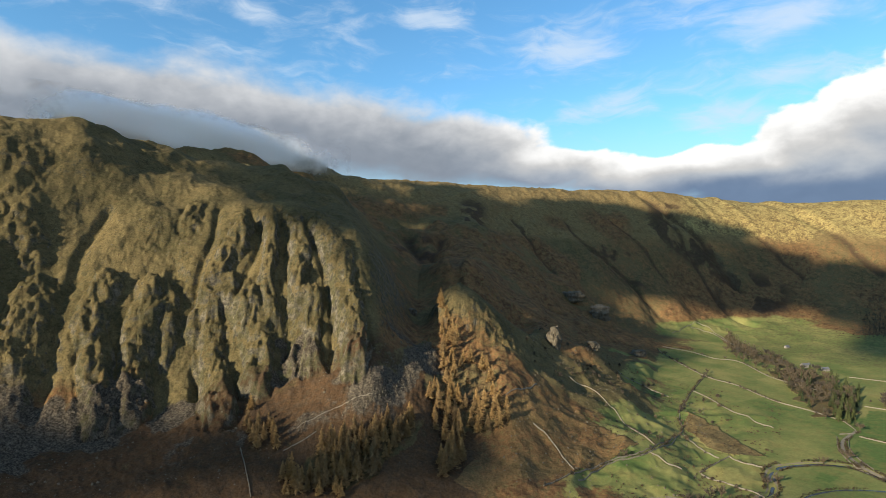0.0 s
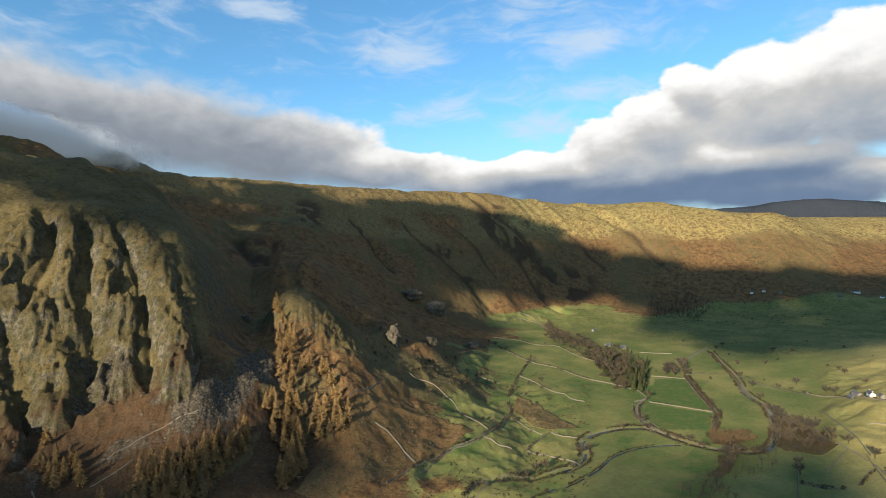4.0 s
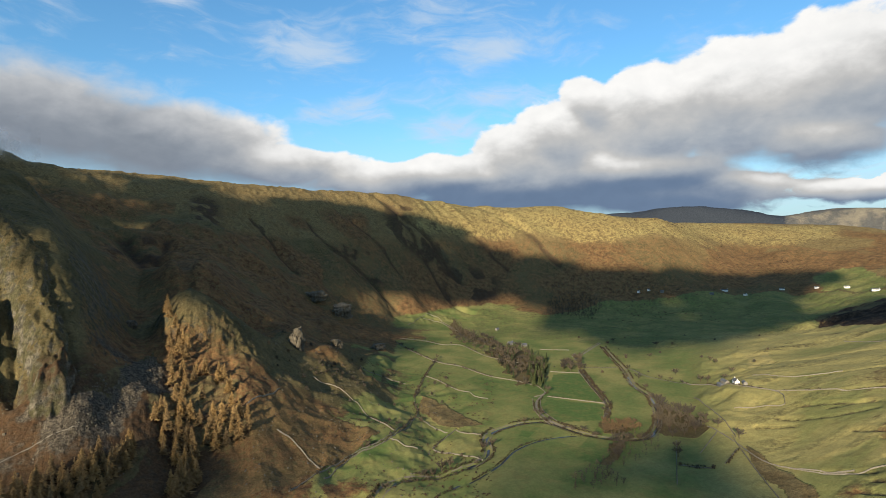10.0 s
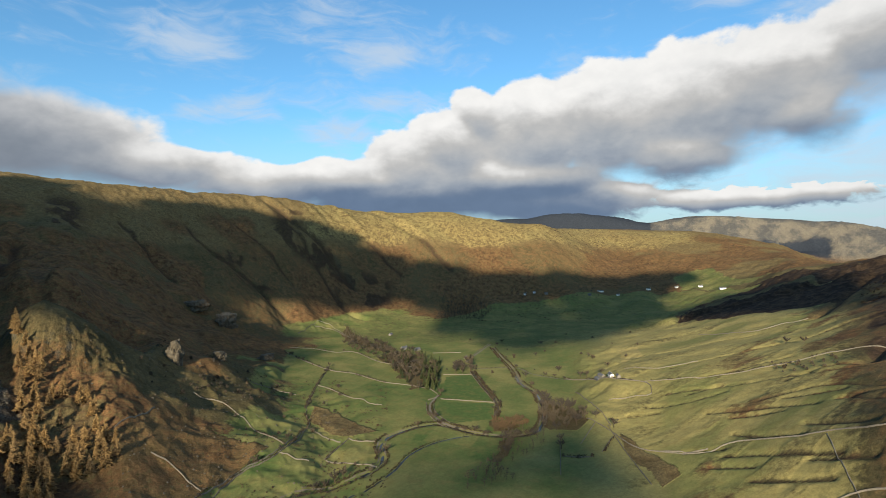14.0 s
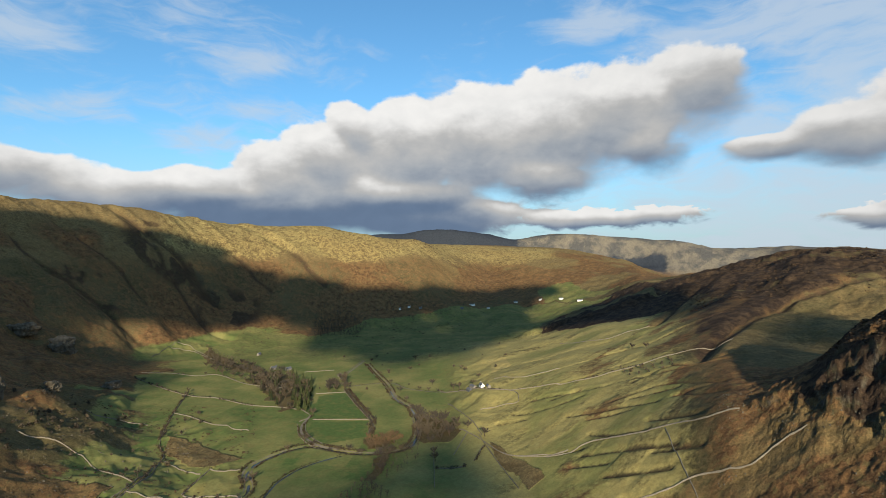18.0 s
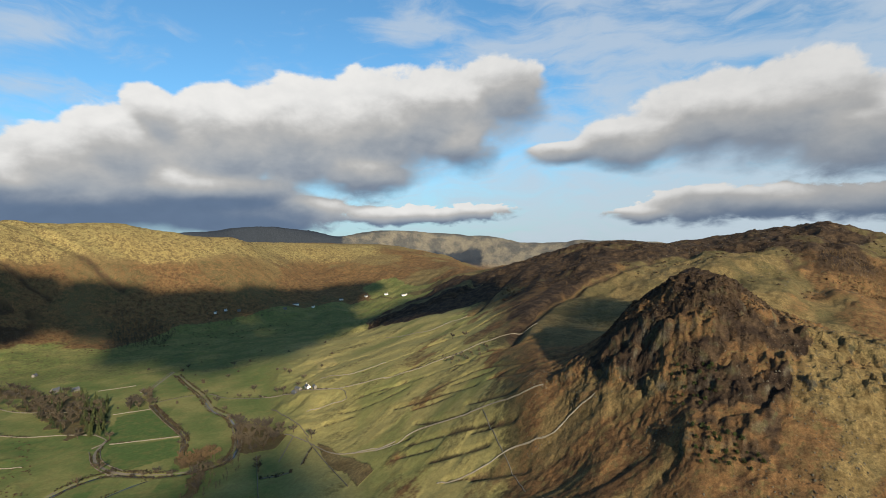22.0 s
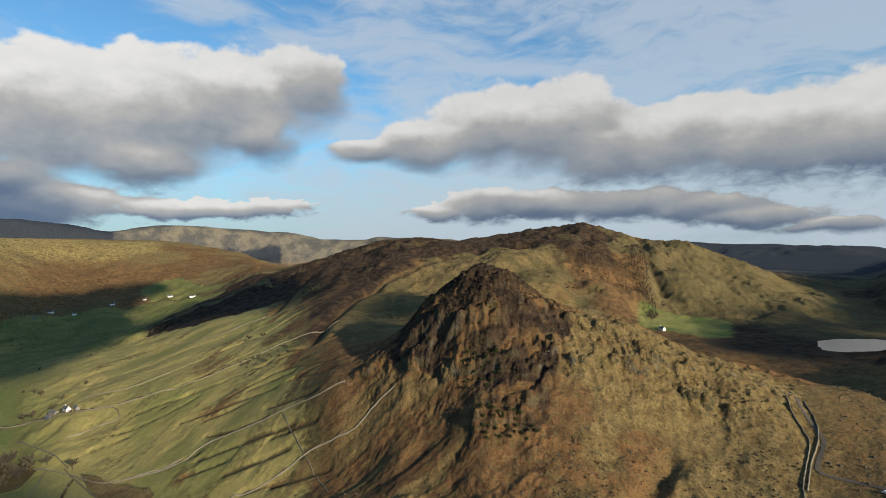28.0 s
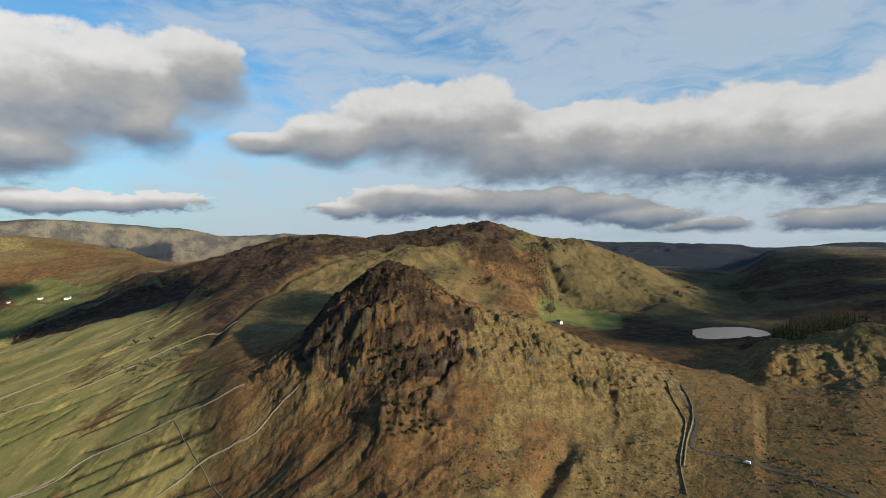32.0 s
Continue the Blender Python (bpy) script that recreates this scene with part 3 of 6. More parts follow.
# ---- the plan: walls, lanes, becks, woods and houses, x and y in metres ----
WALLS = [
    [(188, 972), (222, 957), (254, 903), (265, 841), (279, 797)],
    [(95, 645), (188, 732), (250, 766), (296, 814), (367, 917), (384, 973), (425, 1058), (484, 1157), (584, 1316)],
    [(143, 677), (191, 729), (253, 761), (300, 808), (335, 861)],
    [(260, 769), (280, 751), (298, 747)],
    [(360, 899), (365, 840), (376, 807)],
    [(393, 812), (406, 785), (421, 773)],
    [(327, 754), (348, 720), (376, 686)],
    [(327, 758), (393, 812)],
    [(484, 1157), (498, 1109), (506, 1041), (520, 990), (534, 948)],
    [(98, 762), (119, 745), (142, 698)],
    [(591, 1619), (650, 1573), (684, 1497), (738, 1473), (736, 1332), (750, 1266), (771, 1204)],
    [(557, 1577), (558, 1435), (570, 1285), (610, 1220), (631, 1116), (663, 1048), (682, 980)],
    [(786, 1898), (846, 1874), (841, 1721)],
    [(325, 1151), (378, 1152), (414, 1103)],
    [(693, 1816), (816, 1933), (864, 1888), (841, 1704)],
    [(652, 911), (720, 821)],
    [(784, 1082), (838, 1036)],
    [(850, 1059), (783, 938), (713, 808), (657, 751)],
    [(868, 1065), (805, 953), (722, 806), (665, 750)],
    [(681, 990), (663, 933), (627, 921)],
    [(615, 910), (581, 856), (561, 801), (560, 765)],
    [(630, 904), (598, 856), (582, 813), (576, 778)],
    [(922, 1323), (990, 1275)],
    [(928, 1173), (1031, 1250), (1146, 1327)],
    [(978, 857), (970, 785), (936, 676), (949, 571), (973, 500), (1006, 419), (1045, 344), (1058, 279), (1086, 239)],
    [(852, 640), (880, 608), (892, 581), (907, 586), (933, 613), (942, 680)],
    [(699, 452), (702, 388), (729, 347), (723, 297), (710, 230), (693, 186), (688, 147)],
    [(595, 261), (602, 211), (616, 175), (613, 127), (628, 103), (633, 76)],
    [(707, 237), (652, 205), (605, 176), (548, 140)],
    [(755, 570), (725, 536), (667, 467), (612, 398)],
    [(719, 535), (663, 512)],
    [(734, 545), (706, 494), (699, 458), (705, 411), (714, 378)],
    [(900, 763), (823, 655), (779, 594), (755, 564)],
    [(766, 624), (755, 593), (739, 555)],
    [(755, 597), (674, 562)],
    [(685, 615), (564, 506)],
    [(616, 547), (643, 513)],
    [(1013, 719), (1015, 643), (1074, 586)],
    [(1395, 758), (1348, 586), (1461, 524)],
    [(564, -339), (525, -322), (502, -317), (485, -311), (451, -285), (429, -269), (394, -252)],
    [(558, -353), (519, -339), (490, -322), (459, -295), (427, -271)],
    [(-271, 639), (-257, 617), (-240, 589), (-231, 573)],
    [(-212, 671), (-190, 684), (-164, 699), (-122, 712)],
    [(-218, 638), (-202, 651), (-185, 665)],
    [(61, 794), (94, 827), (115, 856)],
]
BECK = [(192, 617), (223, 653), (255, 665), (323, 668), (376, 686), (403, 717), (419, 753), (452, 785), (504, 798), (545, 793), (563, 772), (573, 727), (587, 692), (607, 667), (635, 651), (669, 652), (712, 679), (756, 720), (833, 811), (873, 900), (962, 1025), (1026, 1132), (1116, 1274)]
DRAIN = [(267, 601), (302, 625), (328, 630), (388, 660), (438, 696), (489, 713), (539, 711), (590, 695)]
LANE = [(667, 939), (614, 893), (586, 852), (570, 805), (569, 771), (579, 735)]
LANE2 = [(863, 1067), (792, 943), (717, 807), (661, 751)]
TRACK = [(883, 1076), (968, 1023), (953, 942), (960, 876), (977, 824), (962, 754)]
LANE3 = [(920, 1162), (1024, 1235), (1145, 1318)]
ROAD = [(569, -353), (538, -339), (503, -330), (484, -323), (458, -300), (445, -295), (423, -316), (402, -327), (375, -340), (344, -349), (329, -352)]
PATH = [(590, -295), (581, -322), (573, -352)]
LARCH_LOW = [(-176, 634), (-155, 662), (-121, 665), (-89, 696), (-66, 721), (-69, 682), (-89, 644), (-105, 613), (-140, 598), (-167, 601)]
LARCH_LOW2 = [(-34, 635), (-16, 720), (-5, 728), (-1, 686), (-21, 632)]
LARCH_MID = [(-26, 778), (7, 768), (64, 779), (61, 743), (30, 733), (-1, 738), (-24, 742)]
LARCH_TOP = [(-60, 798), (8, 866), (56, 838), (41, 803), (-17, 778), (-53, 764)]
LARCH_KNOLL = [(-45, 1023), (-21, 936), (8, 858), (-23, 840), (-37, 889)]
LARCH_X = [(-43, 949), (6, 894), (52, 830), (52, 782), (37, 747), (-2, 764), (-29, 797), (-39, 857)]
LARCH_Y = [(-54, 772), (-23, 762), (3, 718), (-2, 704), (-27, 699), (-47, 726)]
LARCH_WEST = [(-297, 719), (-258, 687), (-221, 645), (-248, 627), (-279, 666)]
LARCH_BED = [(-211, 615), (-161, 603), (-132, 587), (-198, 579)]
WOOD_INN = [(764, 1365), (889, 1402), (849, 1207), (720, 1014), (654, 992), (674, 1088)]
WOOD_FIR = [(817, 1222), (860, 1202), (679, 958), (669, 996)]
WOOD_BECK = [(842, 807), (815, 745), (803, 658), (767, 622), (714, 614), (686, 637), (732, 699)]
WOOD_ORANGE = [(640, 734), (682, 704), (679, 679), (637, 675), (609, 692)]
WOOD_SOUTH = [(585, 652), (619, 651), (551, 591), (537, 596)]
WOOD_SHADE = [(440, 570), (508, 579), (506, 529), (434, 552)]
WOOD_GILL = [(929, 1948), (901, 1772), (900, 1552), (829, 1382), (805, 1527), (806, 1672)]
WOOD_LANE = [(855, 1134), (942, 1168), (866, 1064), (807, 1060)]
WOOD_SHADE2 = [(647, 676), (675, 637), (628, 593), (503, 572), (474, 584), (543, 617)]
WOOD_FAR = [(1459, 2069), (1567, 2080), (1652, 2011), (1612, 1903), (1461, 1859), (1419, 1948)]
WOOD_DARK = [(1292, 1832), (1463, 2010), (1567, 2022), (1671, 1942), (1624, 1850), (1438, 1709)]
WOOD_FOOT = [(1729, 1928), (2021, 1829), (2318, 1692), (2393, 1746), (2063, 1866), (1826, 1953)]
FIELD_TREES = [(1626, 1891), (2031, 1689), (2438, 1522), (2615, 1522), (2513, 1678), (1849, 1898)]
WOOD_FELL = [(1672, -370), (1752, -470), (1675, -552), (1372, -504), (1416, -477), (1560, -415)]
WOOD_GULLY = [(1892, -616), (1930, -668), (1368, -510), (1254, -454), (1592, -523)]
WOOD_TARN = [(906, -762), (1035, -919), (1080, -1106), (763, -823), (725, -662), (766, -649)]
JUNIPERS = [(532, -17), (530, -47), (506, -76), (494, -64), (501, -23)]
GORSE = [(614, -5), (611, -38), (591, -55), (563, -33), (576, -4)]
SCRUB_SLOPE = [(1021, 425), (1021, 369), (1029, 333), (958, 300), (952, 355), (969, 399)]
SCRUB_FELL = [(1569, 2173), (1979, 1916), (2351, 1834), (2182, 1703), (1822, 1918), (1522, 2110)]
SCRUB_PASS = [(172, 995), (257, 1080), (258, 995), (211, 980)]
BOULDER_W = [(-139, 723), (-60, 928), (-46, 845), (-80, 752), (-126, 697)]
GREEN_A = [(641, 899), (716, 816), (651, 746), (574, 774), (605, 863)]
GREEN_B = [(774, 1057), (832, 1033), (726, 827), (658, 919)]
BROWN_A = [(405, 984), (436, 973), (459, 816), (396, 817), (385, 862), (380, 931)]
BROWN_B = [(725, 536), (693, 454), (647, 387), (609, 391), (651, 451)]
FARM_FIELD = [(923, 676), (930, 616), (898, 586), (872, 631)]
REED = [(1221, 891), (1257, 855), (1146, 769), (1091, 786)]
PIKE_FACE = [(722, 132), (772, 61), (795, 20), (768, -36), (751, -100), (652, -135), (595, -115), (562, -96), (519, -54), (518, -9), (593, 25), (657, 81)]
GREEN_FAR = [(990, 1965), (1163, 2086), (1309, 1859), (1655, 1892), (1952, 1818), (2235, 1707), (2584, 1528), (2466, 1195), (2371, 996), (2123, 1093), (1935, 1124), (1688, 1000), (1215, 1134), (1067, 1420), (876, 1575)]
GREEN_END = [(2732, 1631), (2874, 1508), (2571, 1079), (2482, 1203), (2590, 1502)]
WOOD_MID = [(819, 1715), (876, 1575), (802, 1196), (721, 1028), (710, 1108), (747, 1379), (750, 1572)]
NOSE = [(1704, 1005), (2119, 1078), (2114, 821), (1732, 526), (1731, 440), (1841, 399), (2262, 707), (2464, 1012), (2284, 1191)]
NOSE_B = [(1703, 1010), (2038, 986), (1917, 708), (1751, 502), (1586, 490), (1581, 702), (1621, 887)]
BROWN_C = [(121, 898), (244, 785), (127, 682), (19, 616), (-21, 636), (64, 779)]
AT_FARM = (952, 710)
AT_BARN1 = (977, 754)
AT_BARN2 = (948, 689)
AT_SHED = (961, 752)
AT_INN1 = (888, 1431)
AT_INN2 = (910, 1390)
AT_INN3 = (994, 1694)
AT_INN4 = (947, 1197)
AT_H1 = (2264, 1744)
AT_H2 = (2145, 1718)
AT_H3 = (2308, 1669)
AT_H4 = (2491, 1617)
AT_H5 = (2603, 1528)
AT_H6 = (2592, 1396)
AT_H7 = (2448, 1214)
AT_H8 = (1929, 1883)
AT_H9 = (1975, 1847)
AT_H10 = (1880, 1898)
AT_TARNHOUSE = (1169, -443)
AT_VAN = (409, -318)
AT_PINN = (179, 1081)
AT_ROCKA = (428, 1711)
AT_ROCKB = (345, 1756)
AT_ROCKC = (291, 1222)
AT_ROCKD = (458, 1429)
AT_ROCKE = (-103, 1069)
LONE_TREES = [(1059, 1118), (1115, 1088), (1015, 911), (1001, 832), (993, 807), (1143, 921), (1062, 801), (1002, 773), (754, 558), (771, 608), (637, 569), (660, 591), (1147, 1287), (1195, 1317), (474, 1081), (562, 810), (672, 938), (1238, 1183), (1132, 899), (1144, 418), (1175, 461), (320, 680), (290, 670), (272, 667), (307, 680), (866, 857), (818, 797), (919, 931)]
FURROWS = [
    [(753, 362), (735, 310), (723, 265)],
    [(696, 347), (692, 285), (672, 211)],
    [(643, 291), (641, 251), (637, 208)],
    [(804, 390), (805, 320)],
    [(921, 475), (941, 382), (933, 288), (947, 210)],
    [(891, 508), (931, 464)],
    [(591, 214), (584, 148)],
    [(853, 376), (872, 288), (810, 189)],
    [(1188, 454), (1253, 383), (1348, 295)],
    [(920, 361), (957, 323), (958, 256), (986, 199)],
    [(812, 259), (811, 202)],
    [(843, 556), (864, 484), (898, 444)],
    [(848, 336), (843, 261)],
    [(960, 525), (1012, 465), (1061, 406)],
    [(1025, 616), (1110, 545), (1181, 477)],
    [(1163, 735), (1277, 653), (1320, 575)],
    [(670, 350), (670, 299)],
    [(704, 405), (714, 356)],
    [(812, 252), (761, 178)],
    [(751, 275), (711, 191)],
    [(598, 249), (593, 195)],
    [(801, 564), (830, 520)],
    [(672, 241), (656, 178)],
    [(895, 549), (921, 475)],
    [(821, 433), (823, 350), (809, 281)],
]

# unseen broken cloud, added between sun and valley for shade: outlines at cloud height
CLOUD_Z = 1300.0
SHADE_CLOUDS = {
    "fell": [(-2260, -276), (-1860, 400), (-1400, 690), (-1000, 800), (-800, 770), (-850, 520), (-900, 296), (-784, -87), (-593, -365), (-141, -548), (208, -733), (133, -853), (-439, -1060), (-863, -1464), (-1612, -1501), (-1773, -1202), (-1350, -676), (-1470, -345), (-1746, -470), (-2120, -440), (-2230, -842), (-2290, -1021), (-2330, -1250), (-2350, -1060), (-2370, -581)],
    "saddle": [(-2290, -543), (-1960, 440), (-1640, 490), (-2060, -144), (-2360, -650), (-2390, -1150), (-2380, -1043), (-2300, -746)],
    "floor": [(-2590, -2150), (-2550, -2100), (-2443, -2110), (-2356, -2108), (-2297, -2045), (-2250, -2091), (-2227, -2157), (-2238, -2209), (-2279, -2268), (-2307, -2322)],
    "nose": [(-1043, -1564), (-472, -1387), (-334, -1498), (-746, -1793), (-984, -1888), (-1006, -1792), (-1066, -1686)],
    # added to lengthen the pike's shadow on the slope
    "pike": [(-1540, -2240), (-1500, -2185), (-1370, -2155), (-1235, -2120), (-1160, -2125), (-1150, -2225), (-1250, -2325), (-1400, -2335)],
    "pass": [(-1985, -3065), (-1905, -3085), (-1880, -3010), (-1960, -2985)],
    "tarn": [(-1639, -3060), (-1247, -3345), (-1190, -3418), (-1339, -3528), (-690, -3750), (-47, -4095), (-510, -4073), (-876, -4229), (-1517, -3697), (-1534, -3647), (-1522, -3567), (-1668, -3344), (-1798, -3154), (-1842, -3072), (-1790, -2985), (-1690, -2972)],
    "west": [(-3261, -1915), (-3158, -1859), (-3120, -1867), (-3012, -1847), (-2938, -1846), (-2909, -1913), (-2898, -1995), (-2916, -2050), (-3247, -2068)],
    # added in place of the larches' own shade on the ground
    "larch": [(-2994, -2054), (-2929, -2011), (-2837, -1906), (-2797, -1860), (-2748, -1909), (-2756, -1972), (-2804, -2045)],
    "hollow": [(-1800, 766), (-1616, 794), (-1661, 581), (-1923, 286), (-2247, -241), (-2343, -324)],
    "cap": [(-2651, 716), (-2194, 953), (-1999, 975), (-2081, 326), (-2241, 74), (-2468, 15), (-2599, 86)],
}

# ---- materials ----
def material(name):
    m = bpy.data.materials.new(name)
    m.use_nodes = True
    T = Tree(m.node_tree)
    bsdf = m.node_tree.nodes["Principled BSDF"]
    bsdf.inputs["Specular IOR Level"].default_value = 0.15
    return m, T, bsdf


def plain(name, c, rough=0.85, var=0.25, scale=0.5, metal=0.0, bump=0.0, random_tint=0.0):
    m, T, s = material(name)
    co = T.n("ShaderNodeTexCoord").outputs["Object"]
    n = T.noise(co, scale, 5, 0.6)
    n2 = T.noise(co, scale * 9, 3, 0.6)
    f = T.m("ADD", T.m("MULTIPLY", n, 0.65), T.m("MULTIPLY", n2, 0.35))
    c = tuple(v * 0.72 for v in c) if max(c) < 0.6 else c
    col = T.mix(T.ramp(f, 0.3, 0.7), tuple(v * (1 - var) for v in c), tuple(min(1, v * (1 + var)) for v in c))
    if random_tint:
        oi = T.n("ShaderNodeObjectInfo").outputs["Random"]
        col = T.mix(1.0, col, T.mix(oi, (1 - random_tint,) * 3, (1 + random_tint, 1 + random_tint * 0.6, 1 - random_tint * 0.3)), "MULTIPLY")
    T.put(s.inputs["Base Color"], col)
    s.inputs["Roughness"].default_value, s.inputs["Metallic"].default_value = rough, metal
    if bump:
        bn = T.n("ShaderNodeBump")
        bn.inputs["Strength"].default_value, bn.inputs["Distance"].default_value = 0.8, bump
        T.put(bn.inputs["Height"], n2)
        T.put(s.inputs["Normal"], bn.outputs[0])
    return m


def land_material():
    m, T, s = material("fell_and_pasture")
    at = T.n("ShaderNodeAttribute")
    at.attribute_name = "cover"
    a2 = T.n("ShaderNodeAttribute")
    a2.attribute_name = "kind"
    a3 = T.n("ShaderNodeAttribute")
    a3.attribute_name = "far_haze"
    sp = T.n("ShaderNodeSeparateColor")
    T.put(sp.inputs[0], at.outputs["Color"])
    pasture, bracken, rock = sp.outputs
    dry = a2.outputs["Alpha"]
    sp2 = T.n("ShaderNodeSeparateColor")
    T.put(sp2.inputs[0], a2.outputs["Color"])
    tint, heather, scree = sp2.outputs
    pos = T.n("ShaderNodeNewGeometry").outputs["Position"]
    n1 = T.noise(pos, 0.008, 6, 0.62)
    n2 = T.noise(pos, 0.05, 6, 0.65)
    n3 = T.noise(pos, 0.35, 4, 0.7)
    n5 = T.noise(pos, 0.14, 4, 0.6)
    # rough fell grass: olive where damp, straw where dry
    fell = T.mix(T.ramp(n1, 0.36, 0.64), (0.106, 0.094, 0.046), (0.168, 0.138, 0.067))
    straw = T.mix(T.ramp(n2, 0.36, 0.66), (0.152, 0.113, 0.052), (0.285, 0.222, 0.104))
    fell = T.mix(T.ramp(T.m("ADD", dry, T.m("MULTIPLY", T.m("SUBTRACT", n2, 0.5), 0.9)), 0.30, 0.72), fell, straw)
    fell = T.mix(T.ramp(n2, 0.48, 0.70, 0.0, 0.8), fell, (0.082, 0.070, 0.036))
    fern = T.mix(T.ramp(n2, 0.34, 0.66), (0.105, 0.064, 0.036), (0.240, 0.140, 0.064))
    fell = T.mix(T.ramp(n5, 0.55, 0.66, 0.0, 0.62), fell, (0.098, 0.074, 0.040))        # dead sedge between the tussocks
    fern = T.mix(T.ramp(n5, 0.46, 0.70), fern, (0.128, 0.104, 0.048))
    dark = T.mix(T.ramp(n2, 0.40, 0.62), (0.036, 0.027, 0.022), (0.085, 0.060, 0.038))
    green = T.mix(tint, (0.094, 0.150, 0.046), (0.430, 0.362, 0.142))
    green = T.mix(T.ramp(n2, 0.44, 0.74, 0.0, 0.50), green, (0.235, 0.190, 0.075))
    stone = T.mix(T.ramp(n5, 0.36, 0.64), (0.098, 0.093, 0.074), (0.190, 0.178, 0.142))
    stone = T.mix(T.ramp(n2, 0.40, 0.58, 0.0, 0.90), stone, (0.096, 0.092, 0.048))
    rubble = T.mix(T.ramp(n3, 0.34, 0.66), (0.052, 0.046, 0.036), (0.125, 0.110, 0.086))
    jitter = T.m("ADD", T.m("MULTIPLY", T.m("SUBTRACT", n2, 0.5), 1.1), T.m("MULTIPLY", T.m("SUBTRACT", n5, 0.5), 0.8))

    def mask(v, soft=0.22):
        return T.ramp(T.m("ADD", v, T.m("MULTIPLY", jitter, T.m("MULTIPLY", T.m("MULTIPLY", v, T.m("SUBTRACT", 1.0, v)), 3.4))), 0.5 - soft, 0.5 + soft)
    col = T.mix(mask(bracken), fell, fern)
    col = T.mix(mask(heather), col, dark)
    col = T.mix(mask(pasture), col, green)
    col = T.mix(mask(scree), col, rubble)
    up = T.n("ShaderNodeSeparateXYZ")
    T.put(up.inputs[0], T.n("ShaderNodeNewGeometry").outputs["Normal"])
    bare = T.m("MULTIPLY", mask(rock), T.ramp(T.m("ADD", up.outputs[2], T.m("MULTIPLY", T.m("SUBTRACT", n5, 0.5), 1.1)), 0.68, 0.36))
    col = T.mix(bare, col, stone)
    # far hills and plain: the haze of distance is put into the base colour
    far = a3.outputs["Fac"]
    hazy_moor = T.mix(T.ramp(n1, 0.40, 0.60), (0.195, 0.180, 0.145), (0.095, 0.098, 0.098))
    col = T.mix(far, col, T.mix(mask(heather), hazy_moor, (0.040, 0.050, 0.066)))
    n4 = T.noise(pos, 0.9, 2, 0.6)
    speck = T.m("ADD", T.m("MULTIPLY", n3, 0.6), T.m("MULTIPLY", n4, 0.4))
    vary = T.mix(T.ramp(speck, 0.30, 0.70), (0.62, 0.62, 0.60), (1.38, 1.38, 1.36))
    col = T.mix(T.m("SUBTRACT", 1.0, T.m("MULTIPLY", pasture, 0.62)), col, T.mix(1.0, col, vary, "MULTIPLY"))
    mottle = T.mix(T.ramp(n5, 0.34, 0.66), (0.80, 0.81, 0.82), (1.20, 1.19, 1.17))
    col = T.mix(T.m("SUBTRACT", 1.0, T.m("MULTIPLY", pasture, 0.55)), col, T.mix(1.0, col, mottle, "MULTIPLY"))
    col = T.mix(1.0, col, (0.735, 0.725, 0.735), "MULTIPLY")        # damp winter ground
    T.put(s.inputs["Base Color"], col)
    s.inputs["Roughness"].default_value = 0.95
    s.inputs["Specular IOR Level"].default_value = 0.05
    bn = T.n("ShaderNodeBump")
    bn.inputs["Strength"].default_value, bn.inputs["Distance"].default_value = 1.0, 2.4
    hh = T.m("ADD", T.m("MULTIPLY", n3, T.m("ADD", 0.35, T.m("MULTIPLY", rock, 0.9))), T.m("MULTIPLY", n2, 1.4))
    T.put(bn.inputs["Height"], T.m("MULTIPLY", hh, T.m("SUBTRACT", 1.0, T.m("MULTIPLY", pasture, 0.92))))
    T.put(s.inputs["Normal"], bn.outputs[0])
    return m


LAND = land_material()


# ---- the ground: one sheet, laid in rings and rays over the valley ----
BS = np.concatenate([np.arange(-180.0, -46.0, 1.0), np.arange(-46.0, 142.0, 0.125), np.arange(142.0, 180.01, 1.0)])
RS = np.concatenate([[0.5], np.arange(25.0, 400.0, 25.0), 400.0 * 1.0043 ** np.arange(0, 606)])
GB, GR = np.meshgrid(BS, RS, indexing="ij")
GX, GY = GR * np.sin(np.radians(GB)), GR * np.cos(np.radians(GB))
GZ = height(GX, GY)
GZ[-1] = GZ[0]


def seg_dist(x, y, pts, reach=60.0):
    """The distance to a polyline of the plan, cut off at reach."""
    best = np.full(x.shape, reach)
    for (ax, ay), (bx, by) in zip(pts, pts[1:]):
        dx, dy = bx - ax, by - ay
        near = (x > min(ax, bx) - reach) & (x < max(ax, bx) + reach) & (y > min(ay, by) - reach) & (y < max(ay, by) + reach)
        xs, ys = x[near], y[near]
        t = np.clip(((xs - ax) * dx + (ys - ay) * dy) / max(dx * dx + dy * dy, 1e-6), 0, 1)
        best[near] = np.minimum(best[near], np.hypot(xs - ax - t * dx, ys - ay - t * dy))
    return best


def curved(pts, gap=6.0):
    """A smooth line through the points, at even steps."""
    p = np.array(pts, float)
    p = np.concatenate([[2 * p[0] - p[1]], p, [2 * p[-1] - p[-2]]])
    out = []
    for a, b, c, d in zip(p, p[1:], p[2:], p[3:]):
        n = max(2, int(np.hypot(*(c - b)) / gap))
        for t in np.arange(n) / n:
            out.append(0.5 * (2 * b + (c - a) * t + (2 * a - 5 * b + 4 * c - d) * t * t + (3 * b - a - 3 * c + d) * t ** 3))
    out.append(p[-2])
    return [tuple(q) for q in out]


